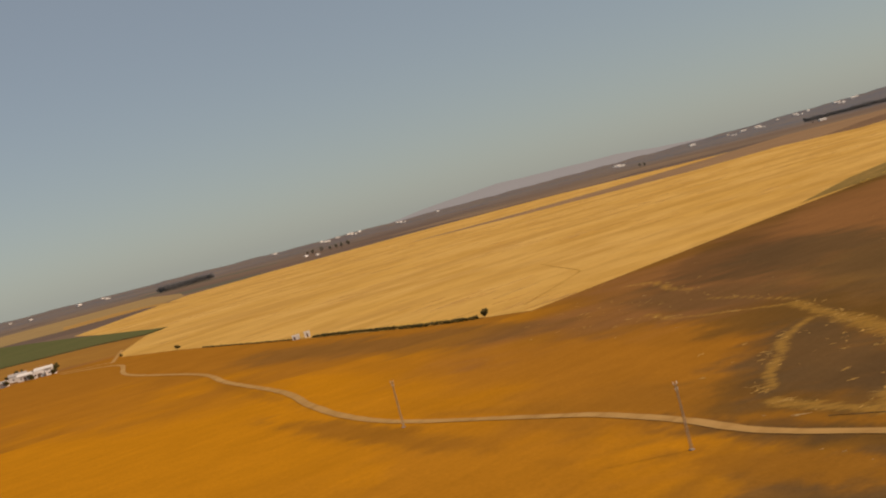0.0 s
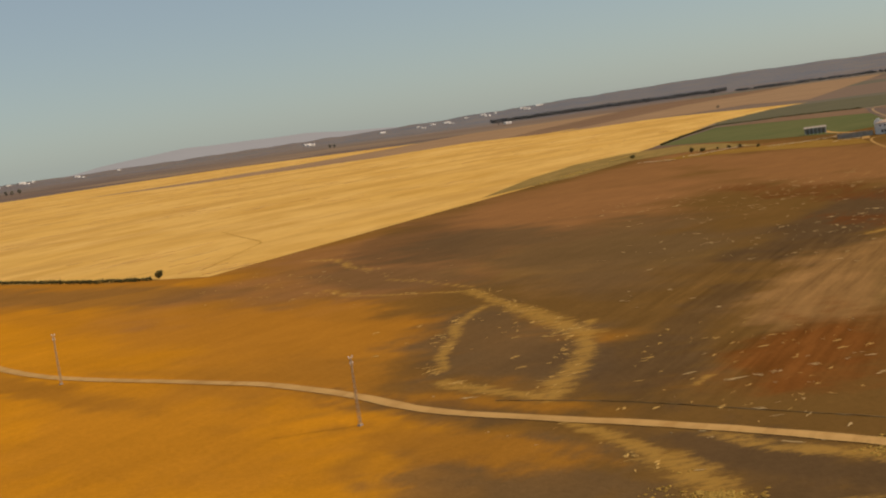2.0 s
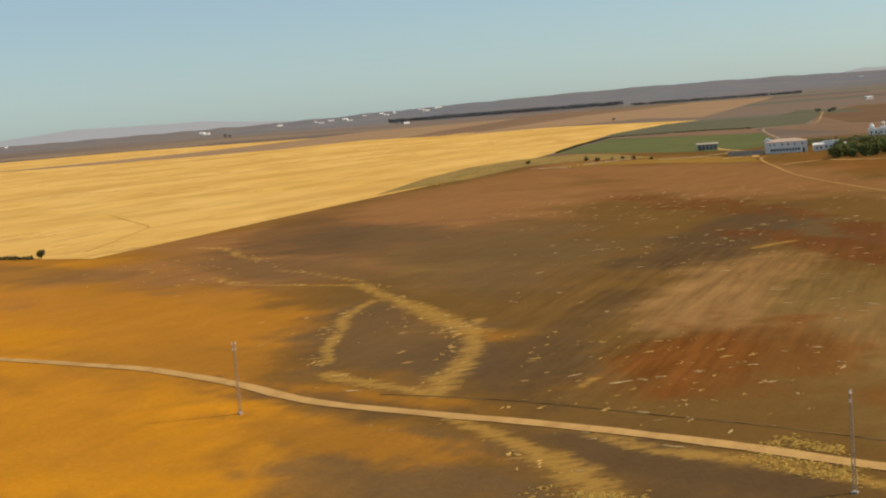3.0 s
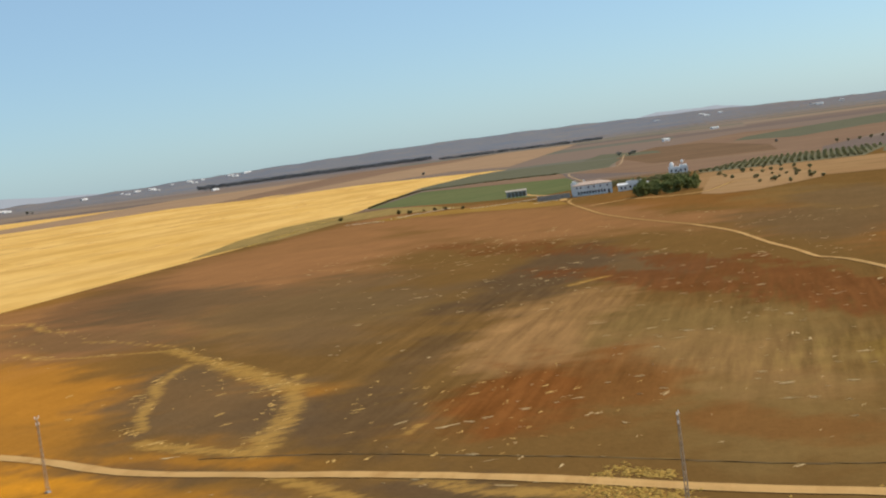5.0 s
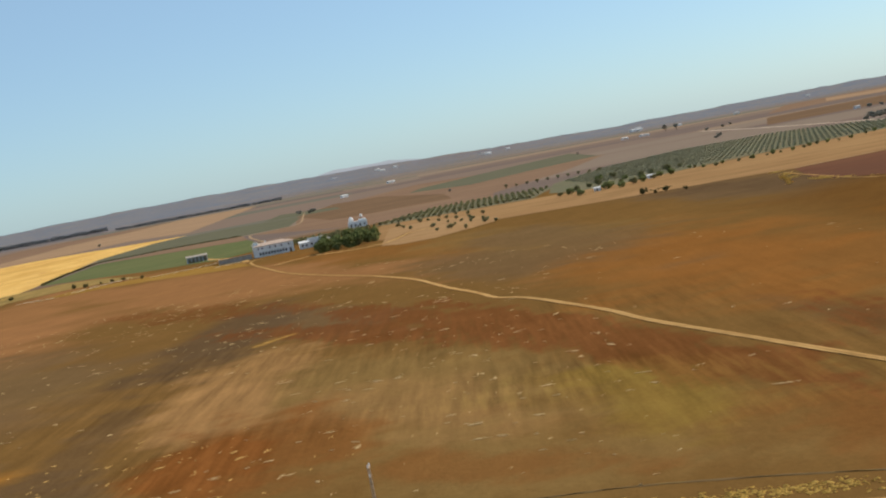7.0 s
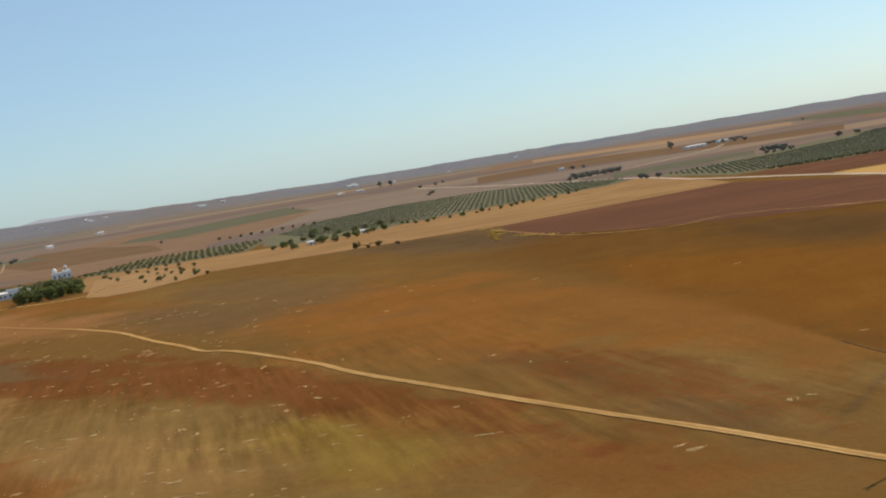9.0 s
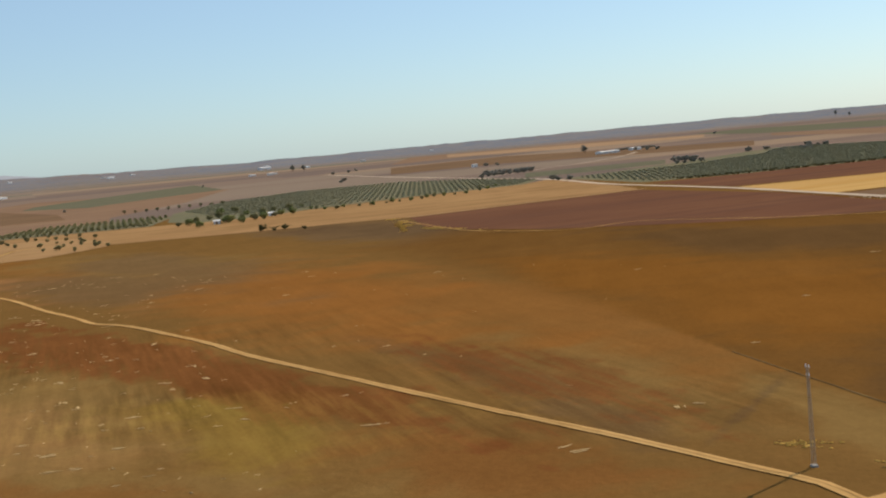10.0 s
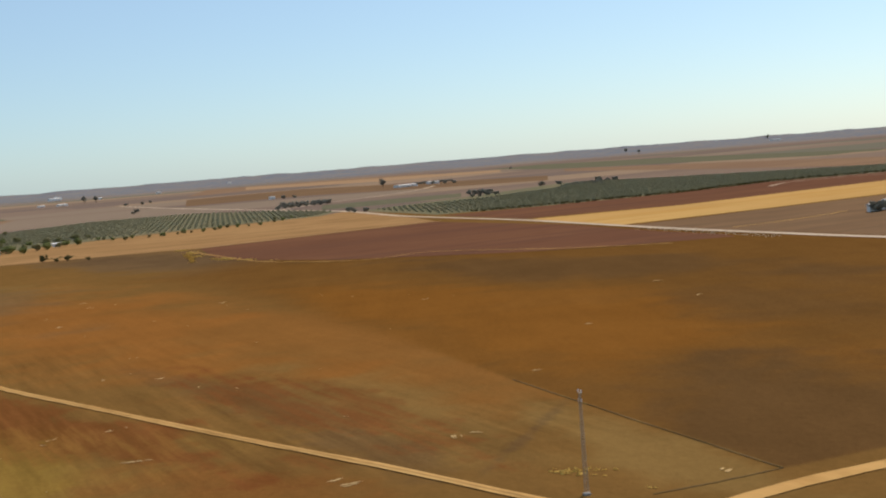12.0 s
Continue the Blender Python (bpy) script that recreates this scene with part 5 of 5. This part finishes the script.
def open_shed():
    """The open-fronted shed: back and side walls, square columns, a pale slab roof."""
    ob = thing("open_shed", 422.4, 755.2, 0, -28, "open-fronted white shed with columns", "shed")
    bm = bmesh.new()
    box(bm, 0, 13.0, 5.0, 5.3, 0, 3.6)
    box(bm, 0, 0.3, 0, 5.0, 0, 3.6)
    box(bm, 12.7, 13.0, 0, 5.0, 0, 3.6)
    part("wall", bm, "stone", ob)
    for i in range(6):
        bm = bmesh.new()
        box(bm, 0.3 + i * 2.4, 0.75 + i * 2.4, 0, 0.45, 0, 3.2)
        part("column", bm, "white", ob)
    bm = bmesh.new()
    box(bm, 0.3, 12.7, 0.02, 0.42, 3.2, 3.6)
    part("beam", bm, "white", ob)
    bm = bmesh.new()
    vs = box(bm, -0.4, 13.4, -0.5, 5.7, 3.6, 3.85)
    for v in vs:
        v.co.z += 0.12 * v.co.y
    part("roof", bm, "stone", ob)


open_shed()


def villa():
    """The white villa over the copse, with two turrets."""
    ob = building("villa", 527.5, 722.0, -36, 12.5, 10.0, 4.4, "white villa with two turrets above the copse", "house", "flat", "white", windows=[(1.2, 2.0, 1.1, 1.4), (4.0, 2.0, 1.1, 1.4), (7.2, 2.0, 1.1, 1.4), (10.2, 2.0, 1.1, 1.4)], doors=[(5.6, 1.2, 2.2)])
    bm = bmesh.new()
    box(bm, 0.8, 3.6, 3.0, 5.8, 4.7, 6.8)
    part("turret", bm, "white", ob)
    bm = bmesh.new()
    r = bmesh.ops.create_cone(bm, cap_ends=True, segments=10, radius1=1.9, radius2=0.15, depth=1.8)
    bmesh.ops.translate(bm, vec=(2.2, 4.4, 7.6), verts=r["verts"])
    part("turret_roof", bm, "white", ob)
    bm = bmesh.new()
    box(bm, 7.2, 12.0, 3.0, 8.0, 4.7, 6.2)
    part("upper_floor", bm, "white", ob)
    bm = bmesh.new()
    r = bmesh.ops.create_cone(bm, cap_ends=True, segments=10, radius1=0.9, radius2=0.7, depth=1.8)
    bmesh.ops.translate(bm, vec=(9.2, 5.0, 7.0), verts=r["verts"])
    part("tower", bm, "roof", ob, "reddish tower shaft")
    bm = bmesh.new()
    r = bmesh.ops.create_icosphere(bm, subdivisions=2, radius=1.05)
    bmesh.ops.translate(bm, vec=(9.2, 5.0, 8.3), verts=r["verts"])
    part("dome", bm, "white", ob)


villa()
building("roadside_hut", 576.8, 545.2, -50, 4.0, 3.0, 1.9, "low white hut among the trees of the grove", "house", "gable", "white", 0.6, doors=[(1.5, 0.9, 1.7)])
building("roadside_hut", 625.8, 545.2, -50, 4.0, 3.0, 1.9, "low white hut among the trees of the grove", "house", "gable", "white", 0.6, doors=[(1.5, 0.9, 1.7)])

# the farm at the far end of the track
BARNS = [(-322.0, 865, 26, 9, 4.2, "gable", "grey_roof", "long white barn with grey roof"), (-292.4, 880, 9, 8, 5.0, "gable", "white", "white farm building with pale roof"), (-281.2, 876, 8, 7, 4.4, "flat", "white", "white flat-roofed farm building"), (-271.0, 874, 7, 6, 3.6, "flat", "white", "low white farm building at the lane"), (-285.3, 895, 12, 7, 5.6, "gable", "white", "white farm building behind the barn"), (-303.7, 897, 12, 8, 5.0, "gable", "grey_roof", "grey-roofed white barn behind the farm"), (-295.6, 940, 10, 6, 4.0, "flat", "white", "white shed behind the farm"), (-334.2, 884, 14, 9, 5.0, "gable", "grey_roof", "grey-roofed white barn beside a yard")]
for k, (bx, by, bl, bd, bh, rf, rm, lb) in enumerate(BARNS):
    building("barn", bx, by, 16 + (k * 37) % 29 - 14, bl, bd, bh * (0.62 + 0.1 * (k % 3)), lb, "barn", rf, rm, 1.5, windows=[(bl * 0.2, 1.2, 1.2, 1.2), (bl * 0.7, 1.2, 1.2, 1.2)], doors=[(bl * 0.45, 1.8, 2.6)], group="farm buildings at the lane")
plant(bushes, [(-313.9, 925), (-326.2, 932), (-303.7, 921), (-291.5, 914), (-273.1, 902), (-339.4, 908)], "bushes on the fields", (1.4, 2.2), 12)
plant(bushes, [(-296, 866), (-309, 859), (-279, 866), (-318, 858), (-264, 868), (-288, 908)], "bushes on the fields", (0.9, 1.9), 14)
# two little pump houses by the ditch
building("pump_house", -75.8, 615.3, 10, 3.4, 3.0, 1.6, "small low whitewashed pump house beside the ditch", "hut", "flat", "white", doors=[(0.5, 0.8, 1.5)])
building("pump_house", -69.8, 614.2, 10, 2.6, 2.6, 2.1, "small tall whitewashed pump house beside the ditch", "hut", "flat", "white", doors=[(0.8, 0.8, 1.8)])

# sheds and houses over the plain: compass direction, distance, length, height
FAR = [(-18.1, 4350, 30, 7), (-17.3, 4250, 26, 7), (-15.3, 4400, 30, 8), (-14.3, 4450, 34, 8), (-6.9, 4450, 34, 8), (-4.8, 4480, 40, 9), (-4.1, 4470, 36, 8), (-3.6, 4490, 42, 9), (-3.1, 4480, 30, 8), (-1.4, 4460, 40, 8), (0.4, 4450, 36, 8), (-5.6, 3146, 14, 5), (-5.1, 2971, 12, 5), (8.3, 4250, 66, 9), (11.6, 4300, 40, 8), (13.2, 4330, 30, 8), (13.8, 4360, 44, 8), (14.4, 4350, 36, 8), (15.3, 4430, 30, 8), (16.0, 4460, 34, 8), (16.6, 4470, 30, 8), (17.7, 4500, 60, 10), (18.4, 4510, 50, 10), (17.0, 3465, 26, 6), (36.1, 4300, 36, 7), (38.0, 4350, 50, 7), (38.8, 4350, 30, 7), (42.6, 4250, 70, 7), (43.7, 4260, 40, 7), (49.1, 3588, 46, 8), (49.3, 3960, 50, 7), (38.4, 2726, 22, 5), (36.3, 2089, 16, 5), (53.4, 3428, 18, 5), (56.4, 4010, 20, 6), (51.0, 3151, 14, 5), (58.0, 1638, 10, 4), (63.5, 1711, 40, 4), (64.8, 1780, 22, 4), (79.5, 4010, 60, 8), (49.4, 2582, 26, 4), (48.6, 2621, 18, 4), (81.9, 560, 5, 2.6), (82.5, 569, 6, 3.2)]
# clusters: lesser sheds beside the far ones
FAR += [(faz + d, fr - 70 - 160 * d, fl * k, fh) for faz, fr, fl, fh in FAR[3:30:2] if fr > 3900 for d, k in ((0.17, 0.6), (0.33, 0.4))]
for i, (faz, fr, fl, fh) in enumerate(FAR):
    if 1000 < fr <= 3900:
        fl, fh = fl * 0.75, fh * 0.7
    if fr > 3900:
        fl, fh = fl * (0.32 + 0.30 * (i * 7 % 5) / 4), fh * (0.40 + 0.06 * (i % 3))
    fx, fy = fr * math.sin(radians(faz)), fr * math.cos(radians(faz))
    building("shed", fx, fy, 38 - faz, fl, fl * 0.4, fh, "long white shed far off on the plain" if fl > 20 else "small white house far off on the plain", "shed", "gable", "white" if i % 3 else "grey_roof", fh * 0.25, windows=[(fl * 0.2, fh * 0.3, fl * 0.08, fh * 0.3), (fl * 0.7, fh * 0.3, fl * 0.08, fh * 0.3)], doors=[(fl * 0.45, fl * 0.08, fh * 0.5)], group="white sheds on the plain")


# ---- power line poles ----
def lattice_pole(tall_=10.2):
    """A tapered lattice pole on a concrete foot, with two crossarms and insulators."""
    ob = thing("utility_pole", 0, 0, 0, 0, "grey steel lattice power pole on dry soil", "utility pole")
    lo, hi = 0.18, 0.08
    bm = bmesh.new()
    box(bm, -0.32, 0.32, -0.32, 0.32, -0.2, 0.2)
    part("foot", bm, "concrete", ob)
    for sx in (-1, 1):
        for sy in (-1, 1):
            bm = bmesh.new()
            bar(bm, (sx * lo, sy * lo, 0.2), (sx * hi, sy * hi, tall_), 0.045)
            part("leg", bm, "steel", ob)
    steps = 13
    for face in range(4):
        bm = bmesh.new()
        for i in range(steps):
            z0, z1 = 0.3 + i * (tall_ - 0.4) / steps, 0.3 + (i + 1) * (tall_ - 0.4) / steps
            w0, w1 = lo + (hi - lo) * z0 / tall_, lo + (hi - lo) * z1 / tall_
            s = 1 if i % 2 else -1
            m = Matrix.Rotation(face * math.pi / 2, 4, "Z")
            bar(bm, m @ Vector((-s * w0, w0, z0)), m @ Vector((s * w1, w1, z1)), 0.035)
        part("bracing", bm, "steel", ob)
    for z, half in ((tall_, 0.42), (tall_ - 0.9, 0.34)):
        bm = bmesh.new()
        box(bm, -half, half, -0.06, 0.06, z - 0.06, z + 0.06)
        arm = part("crossarm", bm, "steel", ob)
        for sx in (-1, 1):
            bm = bmesh.new()
            for k in range(2):
                r = bmesh.ops.create_cone(bm, cap_ends=True, segments=10, radius1=0.08, radius2=0.05, depth=0.12)
                bmesh.ops.translate(bm, vec=(sx * (half - 0.1), 0, z + 0.15 + k * 0.14), verts=r["verts"])
            part("insulator", bm, "porcelain", arm, "white porcelain insulator")
    return tagged(ob, group="poles of the power line")


pole = lattice_pole()
pole.matrix_basis = pose(-16.7, 284.1, 0, 0, 0, 25)
for px_, py_, tn in ((29.1, 194.7, 28), (77.4, 117.2, 40), (140.9, 59.7, 45)):
    copy_thing(pole, pose(px_, py_, 0, 0, 0, tn))
